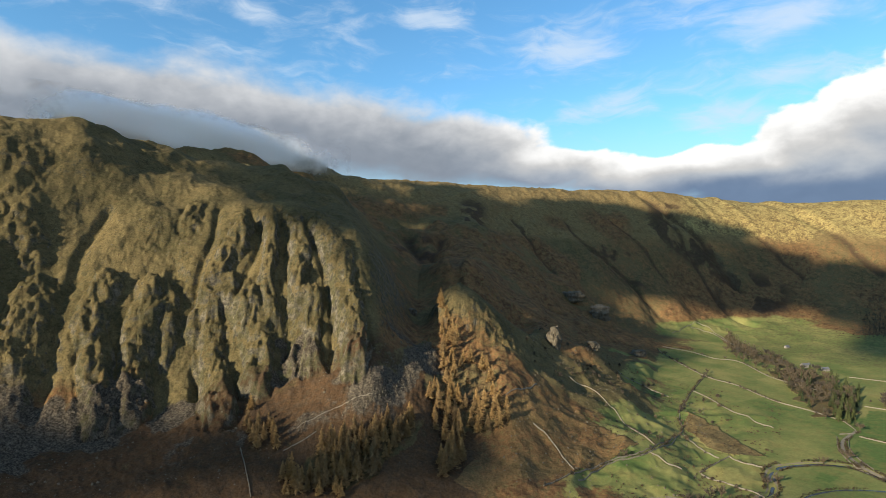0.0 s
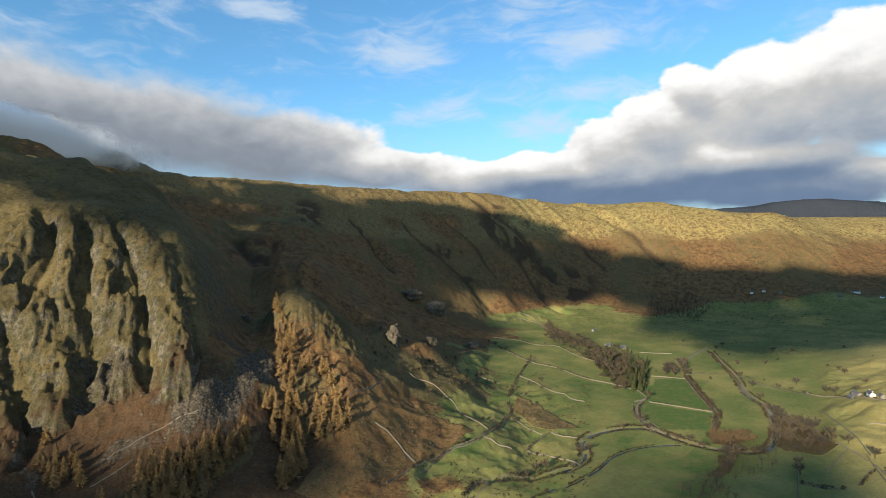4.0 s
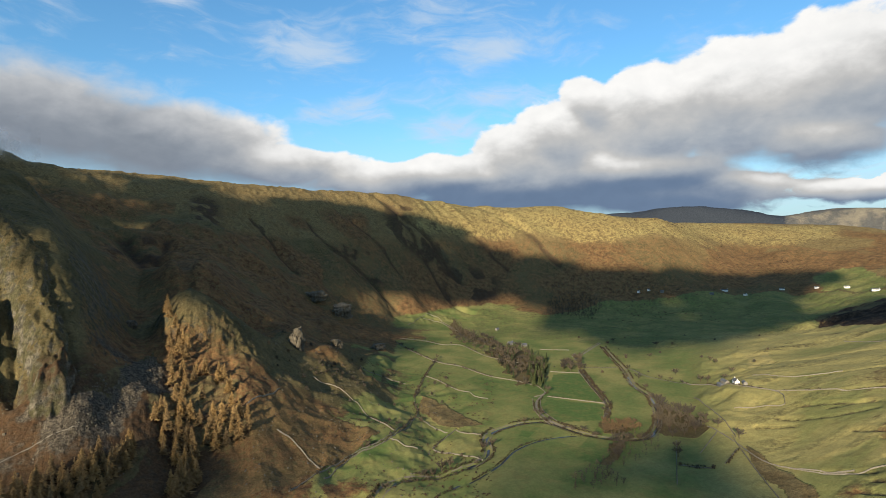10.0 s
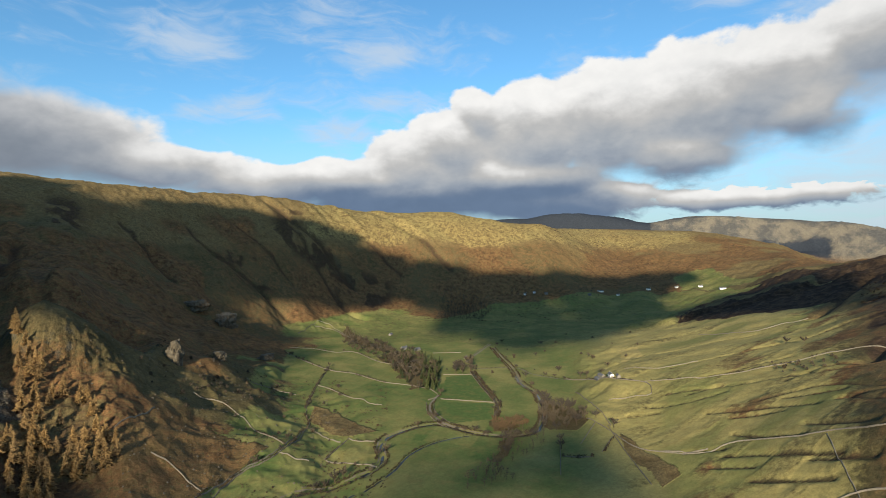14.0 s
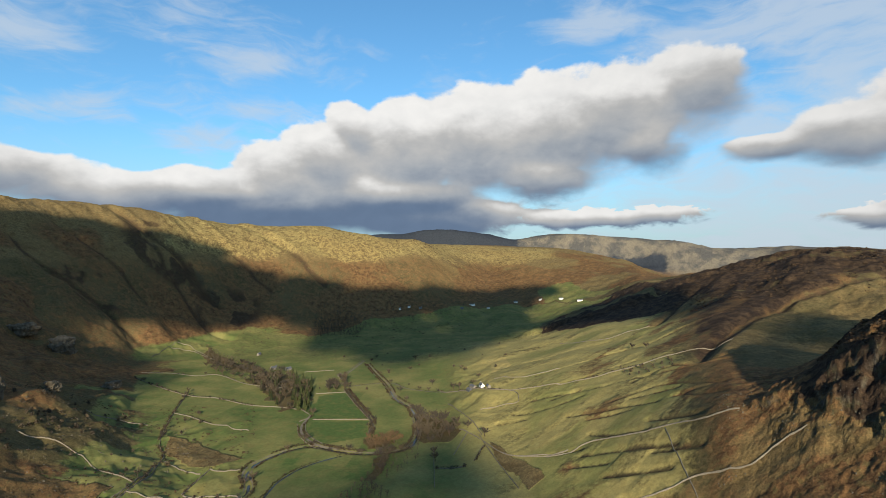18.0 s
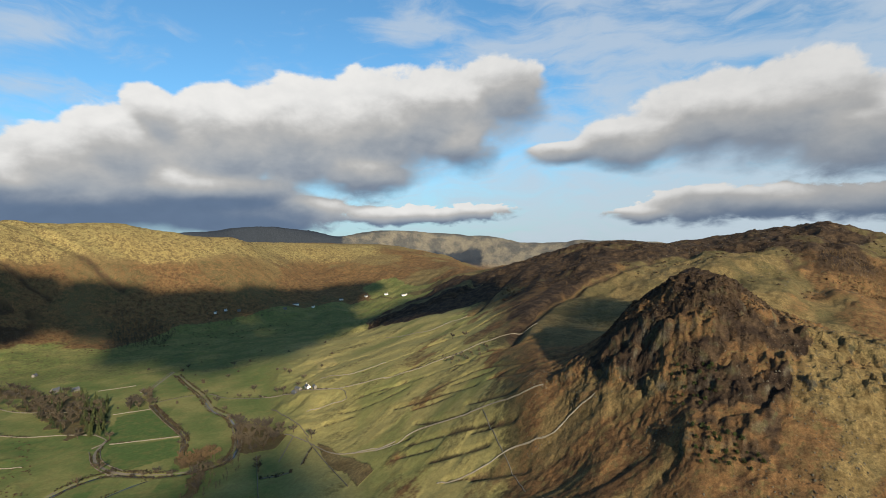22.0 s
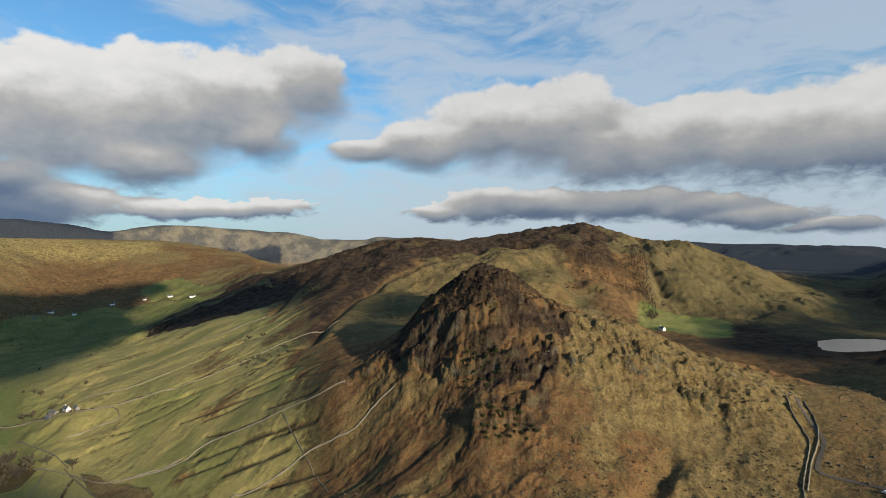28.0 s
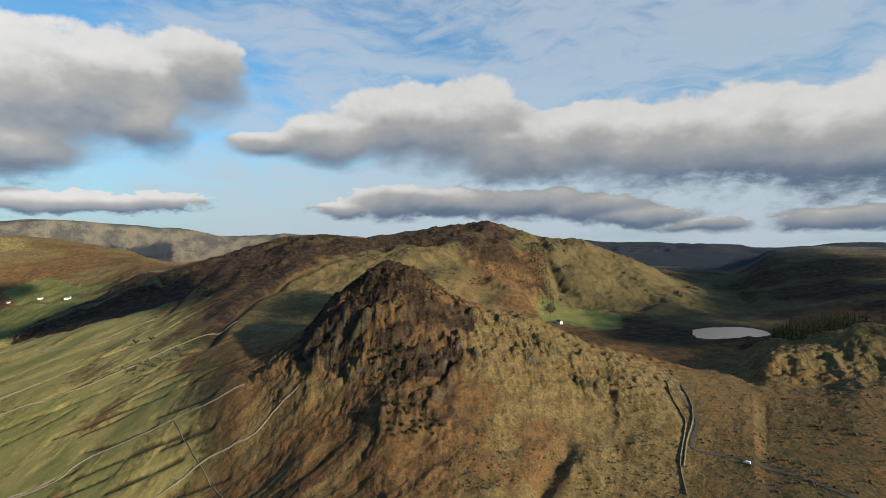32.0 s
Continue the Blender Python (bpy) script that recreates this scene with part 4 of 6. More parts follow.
def inside(x, y, pts, soft=0.0):
    """Which places lie in a plot of the plan."""
    hit = np.zeros(x.shape, bool)
    for (ax, ay), (bx, by) in zip(pts, pts[1:] + pts[:1]):
        cross = ((ay > y) != (by > y)) & (x < (bx - ax) * (y - ay) / ((by - ay) if by != ay else 1e-9) + ax)
        hit ^= cross
    return hit


TARN_AT, TARN_Z = (1003, -745), 99.0
BECK_LINE = curved(BECK, 12.0)
# the beck's bed, the old hollow ways of the eastern pasture, beds for lanes, the tarn's basin
GZ -= 2.6 * np.exp(-(seg_dist(GX, GY, BECK_LINE) / 6.5) ** 2)
GZ -= 1.0 * np.exp(-(seg_dist(GX, GY, curved(DRAIN, 12.0)) / 4.0) ** 2)
for way in FURROWS:
    fd = seg_dist(GX, GY, curved(way, 15.0))
    GZ += -3.6 * np.exp(-(fd / 4.6) ** 2)
tarn_d = np.hypot((GX - TARN_AT[0]) / 69.0, (GY - TARN_AT[1]) / 78.0) + (fbm(GX, GY, 60, 3, 3) - 0.5) * 0.5
GZ = GZ + (TARN_Z - 2.0 - GZ) * step(1.15, 0.9, tarn_d) + (TARN_Z + 1.2 - GZ) * step(1.6, 1.2, tarn_d) * step(0.9, 1.15, tarn_d)


def on(x, y):
    """The height of the ground sheet."""
    b, r = math.degrees(math.atan2(x, y)), math.hypot(x, y)
    i = int(np.clip(np.searchsorted(BS, b) - 1, 0, len(BS) - 2))
    j = int(np.clip(np.searchsorted(RS, r) - 1, 0, len(RS) - 2))
    v, u = (b - BS[i]) / (BS[i + 1] - BS[i]), (r - RS[j]) / (RS[j + 1] - RS[j])
    return float((GZ[i, j] * (1 - u) + GZ[i, j + 1] * u) * (1 - v) + (GZ[i + 1, j] * (1 - u) + GZ[i + 1, j + 1] * u) * v)


def attribute(me, name, chans):
    at = me.attributes.new(name, "FLOAT_COLOR", "POINT")
    full = np.ones((chans[0].size, 4), np.float32)
    for i, c in enumerate(chans):
        full[:, i] = np.clip(c, 0, 1).ravel()
    at.data.foreach_set("color", full.ravel())


def cover_of(X, Y, Z):
    b, r = polar_of(X, Y)
    steep = np.hypot(np.gradient(Z, RS, axis=1), np.gradient(Z, np.radians(BS), axis=0) / GR)
    n1, n2 = fbm(X, Y, 260, 4, 9), fbm(X, Y, 70, 4, 12)
    low = step(30, 14, Z + (n2 - 0.5) * 16)
    pasture = low * step(8, 16, b) * step(66, 58, b) * step(3300, 2800, r)
    pasture = np.maximum(pasture, box(b, r, 7.2, 25, 620, 1500, 2, 50) * step(62, 34, Z + (n2 - 0.5) * 30) * step(0.60, 0.44, n2) * step(8, 13, b))
    pasture = np.maximum(pasture, box(b, r, 55.3, 77.2, 540, 2000, 2, 60) * (0.72 + 0.28 * step(0.46, 0.56, n1)) * step(77, 70, b + (r - 560) * 0.001))
    pasture = np.maximum(pasture, box(b, r, 45, 58, 820, 1950, 2, 60) * 0.92)
    pasture = np.maximum(pasture, box(b, r, 108.6, 116.9, 1250, 1520, 1.5, 40))
    pasture = np.maximum(pasture, box(b, r, 18.7, 32.3, 1900, 2500, 3, 80) * step(70, 45, Z))
    pasture = np.maximum(pasture, box(b, r, 56.3, 66.8, 3400, 4200, 2, 120) * step(160, 100, Z) * 0.9)
    bracken = step(0.40, 0.60, n1 + 0.18 * box(b, r, -64.9, 10.3, 400, 900, 4, 60))
    bracken = np.maximum(bracken * 0.75, box(b, r, 2, 18.7, 560, 900, 2, 30) * 0.9)
    bracken = np.maximum(bracken, box(b, r, 10.3, 60.5, 1700, 3300, 5, 200) * step(440, 300, Z + (n1 - 0.5) * 160) * (0.50 + 0.36 * step(0.4, 0.6, n1)))
    pale = box(b, r, 21, 62, 2200, 4200, 2, 120) * step(300, 400, Z + (n1 - 0.5) * 170 + (b - 30) * 2.0)
    bracken = np.maximum(bracken, box(b, r, -9, 14, 1080, 2100, 3, 80) * step(430, 330, Z) * (0.45 + 0.45 * step(0.38, 0.58, n2)))
    bracken = np.maximum(bracken, box(b, r, 75.1, 93, 430, 720, 2, 40) * 0.5)
    bracken = np.maximum(bracken, box(b, r, 75.1, 100.2, 430, 720, 2, 40) * (0.45 + 0.5 * step(0.4, 0.6, n2)))
    bracken = np.maximum(bracken, box(b, r, -60, -8, 720, 850, 3, 50) * step(0.36, 0.56, n2 + 0.04))
    bracken = bracken * (1 - 0.7 * box(b, r, 109.5, 126, 1450, 2300, 1, 60))
    bracken = bracken * (1 - 0.65 * box(b, r, -60, -9, 960, 1700, 2, 60))
    bracken = bracken * (1 - 0.75 * step(440, 540, Z) * step(1800, 2100, r))
    bracken = bracken * (1 - 0.8 * box(b, r, 101.3, 127.4, 400, 720, 3, 60))
    bracken = bracken * (1 - 0.92 * box(b, r, 40, 75, 600, 2200, 3, 60) * np.maximum(step(0.64, 0.50, n2), step(60, 56, b)))
    heather = box(b, r, 73, 107, 1650, 2500, 3, 120) * (0.52 + 0.5 * step(0.40, 0.58, n2))
    edge = np.interp(b, [70, 74.6, 76, 78.8, 82.3, 85.7, 89.3, 95, 108], [1350, 1010, 1098, 1290, 1454, 1530, 1678, 1750, 1820])
    upper = step(-30, 30, r - edge + (n2 - 0.5) * 60) * step(72, 76, b) * step(108, 104, b) * step(2500, 2400, r)
    heather = np.maximum(heather, upper * (0.38 + 0.55 * step(0.38, 0.54, fbm(X, Y, 110, 5, 6))))
    lobe = box(b, r, 78, 100, 900, 2000, 2, 60) * step(30, -30, r - edge)
    bracken = bracken * (1 - 0.85 * lobe)
    # darker along the bed of the eastern gill
    heather = np.maximum(heather * (1 - lobe), 0.5 * np.exp(-(near_line(X, Y, [(110.7, 1700), (109.6, 1850), (108.8, 2150)]) / 16) ** 2))
    heather = np.maximum(heather, box(b, r, 83.5, 99.2, 600, 830, 2, 40) * step(0.44, 0.56, n2 + 0.05) * 0.9)
    # far hills: cloud shade and blue haze painted in through the heather mask
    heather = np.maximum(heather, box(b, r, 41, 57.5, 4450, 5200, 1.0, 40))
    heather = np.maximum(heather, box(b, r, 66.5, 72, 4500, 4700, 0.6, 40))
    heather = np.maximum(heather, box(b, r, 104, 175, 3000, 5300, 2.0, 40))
    heather = np.maximum(heather, box(b, r, 84, 98, 640, 840, 2, 40) * 0.56)
    heather = np.maximum(heather, box(b, r, 115, 155, 1060, 4800, 3, 50) * (0.42 + 0.3 * step(0.4, 0.6, n1)) * (1 - box(b, r, 106, 125, 1640, 2300, 1.0, 40)))
    # darker ground below the western crags
    heather = np.maximum(heather, box(b, r, -60, 3, 540, 830, 3, 40) * 0.56)
    # darker along gully beds and in patches on the northern fell
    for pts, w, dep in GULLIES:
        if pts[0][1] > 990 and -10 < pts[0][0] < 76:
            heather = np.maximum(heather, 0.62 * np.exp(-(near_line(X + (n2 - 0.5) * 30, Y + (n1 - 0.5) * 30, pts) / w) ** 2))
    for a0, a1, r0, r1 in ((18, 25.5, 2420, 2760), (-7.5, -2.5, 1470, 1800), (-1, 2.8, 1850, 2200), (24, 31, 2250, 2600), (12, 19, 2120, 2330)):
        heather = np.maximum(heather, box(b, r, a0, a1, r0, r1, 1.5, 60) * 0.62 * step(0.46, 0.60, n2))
    # nose of the fell: heather, with its shade painted in as darker cover
    k = inside(X + (n2 - 0.5) * 90, Y + (n1 - 0.5) * 90, NOSE)
    heather[k], pasture[k] = 0.92, pasture[k] * 0.1
    k = inside(X + (n2 - 0.5) * 60, Y + (n1 - 0.5) * 60, NOSE_B)
    heather[k], pasture[k] = 0.95, pasture[k] * 0.1
    ledge = steep + (n2 - 0.5) * 0.9
    rock = np.maximum(crag_mask(X, Y) * step(0.45, 0.9, ledge) * (1 - 0.35 * step(70, 80, b)), box(b, r, -56, -11.4, 790, 1190, 1.0, 50) * step(1.05, 1.5, ledge))
    rock = np.maximum(rock, 0.85 * buttress(X, Y)[1] * step(740, 770, r)) * (1 - 0.25 * step(-24, -30, b))
    bracken = bracken * (1 - 0.75 * box(b, r, -31, -9, 790, 1150, 1, 30))
    rock = np.maximum(rock, step(1.0, 1.5, ledge) * (1 - 0.6 * step(1500, 1800, r)) * (1 - box(b, r, 54, 79, 500, 2100, 2, 60)))
    dry = np.maximum(step(250, 380, Z + (n1 - 0.5) * 160) * step(1800, 2200, r), box(b, r, 95, 128, 300, 760, 4, 60) * 0.95)
    dry = np.maximum(dry, box(b, r, 66, 108, 900, 2600, 4, 100) * (0.30 + 0.35 * step(0.4, 0.6, n2)))
    dry = np.maximum(dry, box(b, r, 108, 124, 1600, 2300, 1.5, 100) * 0.40)
    dry = np.maximum(dry, box(b, r, 76, 100, 380, 900, 3, 60) * (0.45 + 0.5 * step(0.42, 0.6, n1)))
    dry = np.maximum(dry, box(b, r, 6, 58, 1800, 3400, 4, 200) * (0.35 + 0.35 * step(0.4, 0.6, n1)))
    dry = np.maximum(dry, box(b, r, 22, 60, 2300, 3600, 4, 200) * step(380, 470, Z + (n1 - 0.5) * 120) * 0.95)
    dry = np.maximum(dry, box(b, r, 76, 92, 430, 650, 2, 40) * 0.85)
    dry = np.maximum(dry, box(b, r, 40, 75, 3000, 5000, 4, 200) * 0.9)
    dry = np.maximum(dry, box(b, r, 124, 150, 400, 1000, 3, 60) * (0.40 + 0.3 * step(0.42, 0.58, n2)))
    bracken = np.maximum(bracken * (1 - 0.6 * box(b, r, 124, 150, 400, 1000, 3, 60)), box(b, r, 122, 152, 420, 800, 3, 50) * 0.48)
    scree = inside(X + (n2 - 0.5) * 70, Y + (n1 - 0.5) * 70, BOULDER_W) * (0.35 + 0.9 * step(0.38, 0.62, n2)) + box(b, r, -44, -2.2, 700, 900, 2, 40) * step(0.50, 0.60, n2) * 0.8
    # each field has had its own grazing
    fu, fv = (X * 0.82 + Y * 0.57) / 120 + 0.4 * n1, (Y * 0.82 - X * 0.57) / 85 + 0.4 * n1
    grazed = LAT[1][np.floor(fu).astype(int) & 255, np.floor(fv).astype(int) & 255]
    tint = (0.20 * grazed - 0.08) * step(2000, 1500, r) + fbm(X, Y, 60, 3, 14) * 0.7 - 0.11
    # the ground is darker along each furrow
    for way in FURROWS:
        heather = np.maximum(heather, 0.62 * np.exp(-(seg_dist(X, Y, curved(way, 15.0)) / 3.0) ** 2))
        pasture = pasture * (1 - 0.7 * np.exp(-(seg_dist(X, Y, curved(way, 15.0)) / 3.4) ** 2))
    for plot in (GREEN_A, GREEN_B, FARM_FIELD):
        k = inside(X, Y, plot)
        pasture[k], bracken[k], tint[k] = 1.0, 0.0, -0.4 if plot is not FARM_FIELD else 0.1
    for plot in (BROWN_A, BROWN_B, BROWN_C):
        k = inside(X + (n2 - 0.5) * 36, Y + (n1 - 0.5) * 36, plot)
        if plot is BROWN_C:
            pasture[k], bracken[k] = pasture[k] * 0.25, 0.34 + 0.5 * step(0.44, 0.58, n2[k])
            dry[k] = 0.95
        else:
            pasture[k], bracken[k], dry[k] = 0.2, 0.3 * n2[k], 0.85
    k = inside(X + (n2 - 0.5) * 50, Y + (n1 - 0.5) * 50, REED)
    pasture[k], bracken[k], dry[k] = 0.1, 0.0, 1.0
    # dark streaks drawn out along the slope of the eastern pasture
    east = box(b, r, 54, 77, 560, 2100, 2, 60)
    along, across = X * math.sin(radians(105)) + Y * math.cos(radians(105)), X * math.cos(radians(105)) - Y * math.sin(radians(105))
    beds = fbm(along, across * 3.5, 150, 3, 10)
    along_e, across_e = along, across
    heather = np.maximum(heather, east * step(0.58, 0.74, beds) * 0.30)
    pasture = pasture * (1 - 0.4 * east * step(0.54, 0.70, beds))
    # bracken runs down the flank of the pike in long streaks
    sa = radians(-27)
    along, across = X * math.sin(sa) + Y * math.cos(sa), X * math.cos(sa) - Y * math.sin(sa)
    runs = fbm(along * 0.28, across, 26, 4, 3)
    flank = box(b, r, 76.5, 97, 400, 690, 2, 40)
    bracken = bracken * (1 - flank) + flank * (0.40 + 0.55 * step(0.40, 0.58, runs))
    dry, heather = np.maximum(dry, 0.9 * flank), heather * (1 - 0.7 * flank) + flank * 0.52 * step(0.60, 0.72, runs)
    n4 = fbm(X, Y, 34, 4, 10)
    # north-west face: heather patches, the face's shade put into the same dark colour
    k = inside(X + (n2 - 0.5) * 110 + (n4 - 0.5) * 60, Y + (n1 - 0.5) * 80 + (n2 - 0.5) * 60, PIKE_FACE)
    heather[k], bracken[k], dry[k] = 0.34 + 0.42 * step(0.36, 0.54, n4[k]), 0.75, 0.1
    rock[k] = rock[k] * 0.6
    ridge = box(b, r, 84, 112, 430, 660, 4, 40)
    bracken = np.maximum(bracken, ridge * step(0.46, 0.60, fbm(X, Y, 90, 5, 3)) * 0.66)
    tint = np.where(r < 2600, np.minimum(tint, 0.50 + 0.5 * step(44, 52, b)), tint)
    # darker, less green ground inside the wooded plots
    for plot in (WOOD_BECK, WOOD_INN, WOOD_ORANGE, WOOD_SOUTH, LARCH_LOW, LARCH_MID, LARCH_TOP, WOOD_GILL):
        k = inside(X + (n2 - 0.5) * 60, Y + (n1 - 0.5) * 60, plot)
        bracken[k], pasture[k], heather[k] = 0.4, pasture[k] * 0.3, 0.4
    for plot in (BOULDER_W,):
        k = inside(X, Y, plot)
        bracken[k] = 0.2
    for plot in (GREEN_FAR, GREEN_END):
        k = inside(X + (n2 - 0.5) * 90, Y + (n1 - 0.5) * 90, plot)
        pasture[k], bracken[k], heather[k], dry[k], tint[k] = 0.60, 0.15, 0.0, 0.25, np.clip(tint[k], 0.12, 0.40)
    # the eastern pasture: green low down, straw and brown in long bands across the slope
    slope = box(b, r, 50.5, 81.4, 560, 2000, 4, 60)
    bands = fbm(along_e, across_e * 3.0, 210, 5, 2)
    pasture, tint, bracken = np.maximum(pasture, 0.44 * pale), np.where(pale > 0.1, 1.0, tint), bracken * (1 - 0.35 * pale)
    tint = np.maximum(tint, slope * np.maximum(0.40 + 0.42 * step(0.36, 0.60, bands), 0.72 * step(61, 57, b)))
    patch = slope * step(59, 64, b) * step(0.54, 0.68, fbm(along_e, across_e * 2.2, 170, 5, 7))
    bracken, pasture, dry = np.maximum(bracken, 0.50 * patch), pasture * (1 - 0.55 * patch), np.maximum(dry, 0.95 * patch)
    k = inside(X + (n2 - 0.5) * 36, Y + (n1 - 0.5) * 36, BROWN_C)
    pasture[k], bracken[k], heather[k] = 0.0, 0.52 + 0.3 * step(0.40, 0.60, n1[k]), heather[k] * 0.25
    k = inside(X + (n2 - 0.5) * 50, Y + (n1 - 0.5) * 50, REED)
    pasture[k], tint[k], bracken[k] = 0.85, 1.0, 0.0
    return (pasture, bracken, rock), (tint, heather, scree, dry)


def build_ground():
    ny, nx = GX.shape
    me = bpy.data.meshes.new("ground")
    co = np.stack([GX, GY, GZ], -1).reshape(-1, 3).astype(np.float32)
    idx = np.arange(ny * nx).reshape(ny, nx)
    quads = np.stack([idx[:-1, :-1], idx[1:, :-1], idx[1:, 1:], idx[:-1, 1:]], -1).reshape(-1, 4)
    me.vertices.add(len(co))
    me.vertices.foreach_set("co", co.ravel())
    hub = idx[:-1, 0][::-1]
    me.loops.add(quads.size + len(hub))
    me.loops.foreach_set("vertex_index", np.concatenate([quads.ravel(), hub]).astype(np.int32))
    me.polygons.add(len(quads) + 1)
    me.polygons.foreach_set("loop_start", np.arange(0, quads.size + 1, 4, dtype=np.int32))
    me.polygons.foreach_set("use_smooth", np.ones(len(quads) + 1, bool))
    me.update(calc_edges=True)
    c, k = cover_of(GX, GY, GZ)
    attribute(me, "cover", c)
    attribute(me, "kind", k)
    # where the painted haze lies: the far ring and the eastern plain
    up = me.attributes.new("far_haze", "FLOAT", "POINT")
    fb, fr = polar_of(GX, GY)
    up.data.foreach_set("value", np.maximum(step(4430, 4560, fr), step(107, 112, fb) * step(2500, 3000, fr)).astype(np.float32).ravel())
    me.materials.append(LAND)
    return tagged(new("ground", me), "glacial valley of green pasture, bracken and rocky fells", "terrain", kind="structure")


ground = build_ground()

HEDGED = (1, 6, 7, 11, 13, 36)


def plot_of(b0, b1, r0, r1):
    return [xy(b0, r0), xy(b0, r1), xy((b0 + b1) / 2, r1), xy(b1, r1), xy(b1, r0), xy((b0 + b1) / 2, r0)]


# ---- shared helpers for things ----
def mesh_of(name, verts, faces, mat, smooth=False):
    me = bpy.data.meshes.new(name)
    me.from_pydata([tuple(v) for v in verts], [], [tuple(f) for f in faces])
    if smooth:
        me.polygons.foreach_set("use_smooth", [True] * len(me.polygons))
    me.materials.append(mat)
    return me


def part(name, me, parent, label=""):
    ob = new(name, me)
    ob.parent = parent
    return tagged(ob, label) if label else ob


class Shape:
    """Collects faces for one mesh."""

    def __init__(self):
        self.v, self.f = [], []

    def add(self, verts, faces):
        n = len(self.v)
        self.v += [tuple(p) for p in verts]
        self.f += [tuple(n + i for i in f) for f in faces]

    def tube(self, path, radii, sides=5):
        rings = []
        for i, p in enumerate(path):
            p = Vector(p)
            d = (Vector(path[min(i + 1, len(path) - 1)]) - Vector(path[max(i - 1, 0)])).normalized()
            a = d.orthogonal().normalized()
            b = d.cross(a)
            rings.append([p + (a * math.cos(k * 2 * math.pi / sides) + b * math.sin(k * 2 * math.pi / sides)) * radii[i] for k in range(sides)])
        verts = [q for r in rings for q in r]
        faces = [(i * sides + k, i * sides + (k + 1) % sides, (i + 1) * sides + (k + 1) % sides, (i + 1) * sides + k) for i in range(len(rings) - 1) for k in range(sides)]
        faces.append(tuple(range(len(verts) - sides, len(verts))))
        self.add(verts, faces)

    def spike(self, a, b, w):
        """A thin three-sided twig from a to b."""
        a, b = Vector(a), Vector(b)
        d = (b - a)
        u = d.orthogonal().normalized() * w
        v = d.normalized().cross(u)
        self.add([a + u, a - u * 0.5 + v * 0.87, a - u * 0.5 - v * 0.87, b], [(0, 1, 3), (1, 2, 3), (2, 0, 3)])

    def clump(self, c, s, rnd):
        """A small uneven tuft."""
        c = Vector(c)
        pts = [c + Vector((rnd.uniform(-1, 1), rnd.uniform(-1, 1), rnd.uniform(-0.8, 0.8))) * s for _ in range(5)]
        self.add(pts, [(0, 1, 2), (0, 2, 3), (0, 3, 4), (1, 3, 4), (1, 2, 4)])

    def block(self, c, h, turn=0.0):
        """A box with half sizes h at the centre c."""
        co, si = math.cos(turn), math.sin(turn)
        vs = []
        for sz in (-1, 1):
            for sx, sy in ((-1, -1), (1, -1), (1, 1), (-1, 1)):
                x, y = sx * h[0], sy * h[1]
                vs.append((c[0] + x * co - y * si, c[1] + x * si + y * co, c[2] + sz * h[2]))
        self.add(vs, [(3, 2, 1, 0), (4, 5, 6, 7), (0, 1, 5, 4), (1, 2, 6, 5), (2, 3, 7, 6), (3, 0, 4, 7)])

    def mesh(self, name, mat, smooth=False):
        return mesh_of(name, self.v, self.f, mat, smooth)


WALLSTONE = plain("dry_stone", (0.215, 0.197, 0.162), 0.95, 0.35, 0.6, bump=0.2)
GRIT = plain("pale_gravel", (0.21, 0.19, 0.15), 0.95, 0.2, 0.3)
TARMAC = plain("worn_asphalt", (0.110, 0.100, 0.086), 0.9, 0.2, 0.4)
BARK = plain("bark", (0.10, 0.075, 0.055), 0.95, 0.3, 2.0)
LARCH = plain("larch_twigs", (0.265, 0.190, 0.100), 0.95, 0.35, 0.35, random_tint=0.28)
TWIG = plain("bare_twigs", (0.092, 0.083, 0.072), 0.95, 0.3, 0.4, random_tint=0.3)
RUST = plain("russet_twigs", (0.140, 0.102, 0.064), 0.95, 0.3, 0.4, random_tint=0.2)
FIR = plain("fir_needles", (0.055, 0.075, 0.036), 0.9, 0.4, 0.5, random_tint=0.3)
JUNIPER = plain("juniper_needles", (0.050, 0.072, 0.030), 0.9, 0.4, 0.6, random_tint=0.3)
ROCK = plain("lichened_rock", (0.138, 0.123, 0.094), 0.95, 0.5, 0.16, bump=1.0)
WHITEWASH = plain("whitewash", (0.82, 0.81, 0.78), 0.8, 0.06, 0.8)
SLATE = plain("roof_slate", (0.13, 0.14, 0.155), 0.6, 0.25, 1.5)
RUBBLE = plain("slate_rubble", (0.24, 0.23, 0.21), 0.9, 0.3, 1.2)
PAINT = plain("dark_paint", (0.05, 0.055, 0.06), 0.5, 0.1, 1.0)


def glass_dark():
    m, T, s = material("window_glass")
    s.inputs["Base Color"].default_value = (0.02, 0.025, 0.03, 1)
    s.inputs["Roughness"].default_value, s.inputs["Specular IOR Level"].default_value = 0.08, 0.5
    return m


def water_material():
    m, T, s = material("still_water")
    s.inputs["Base Color"].default_value = (0.030, 0.032, 0.030, 1)
    s.inputs["Roughness"].default_value, s.inputs["IOR"].default_value, s.inputs["Specular IOR Level"].default_value = 0.05, 1.33, 0.22
    pos = T.n("ShaderNodeNewGeometry").outputs["Position"]
    bn = T.n("ShaderNodeBump")
    bn.inputs["Strength"].default_value, bn.inputs["Distance"].default_value = 0.25, 0.10
    T.put(bn.inputs["Height"], T.noise(T.v("MULTIPLY", pos, (1.0, 0.45, 1.0)), 0.5, 4, 0.6))
    T.put(s.inputs["Normal"], bn.outputs[0])
    return m


GLASS, WATER = glass_dark(), water_material()


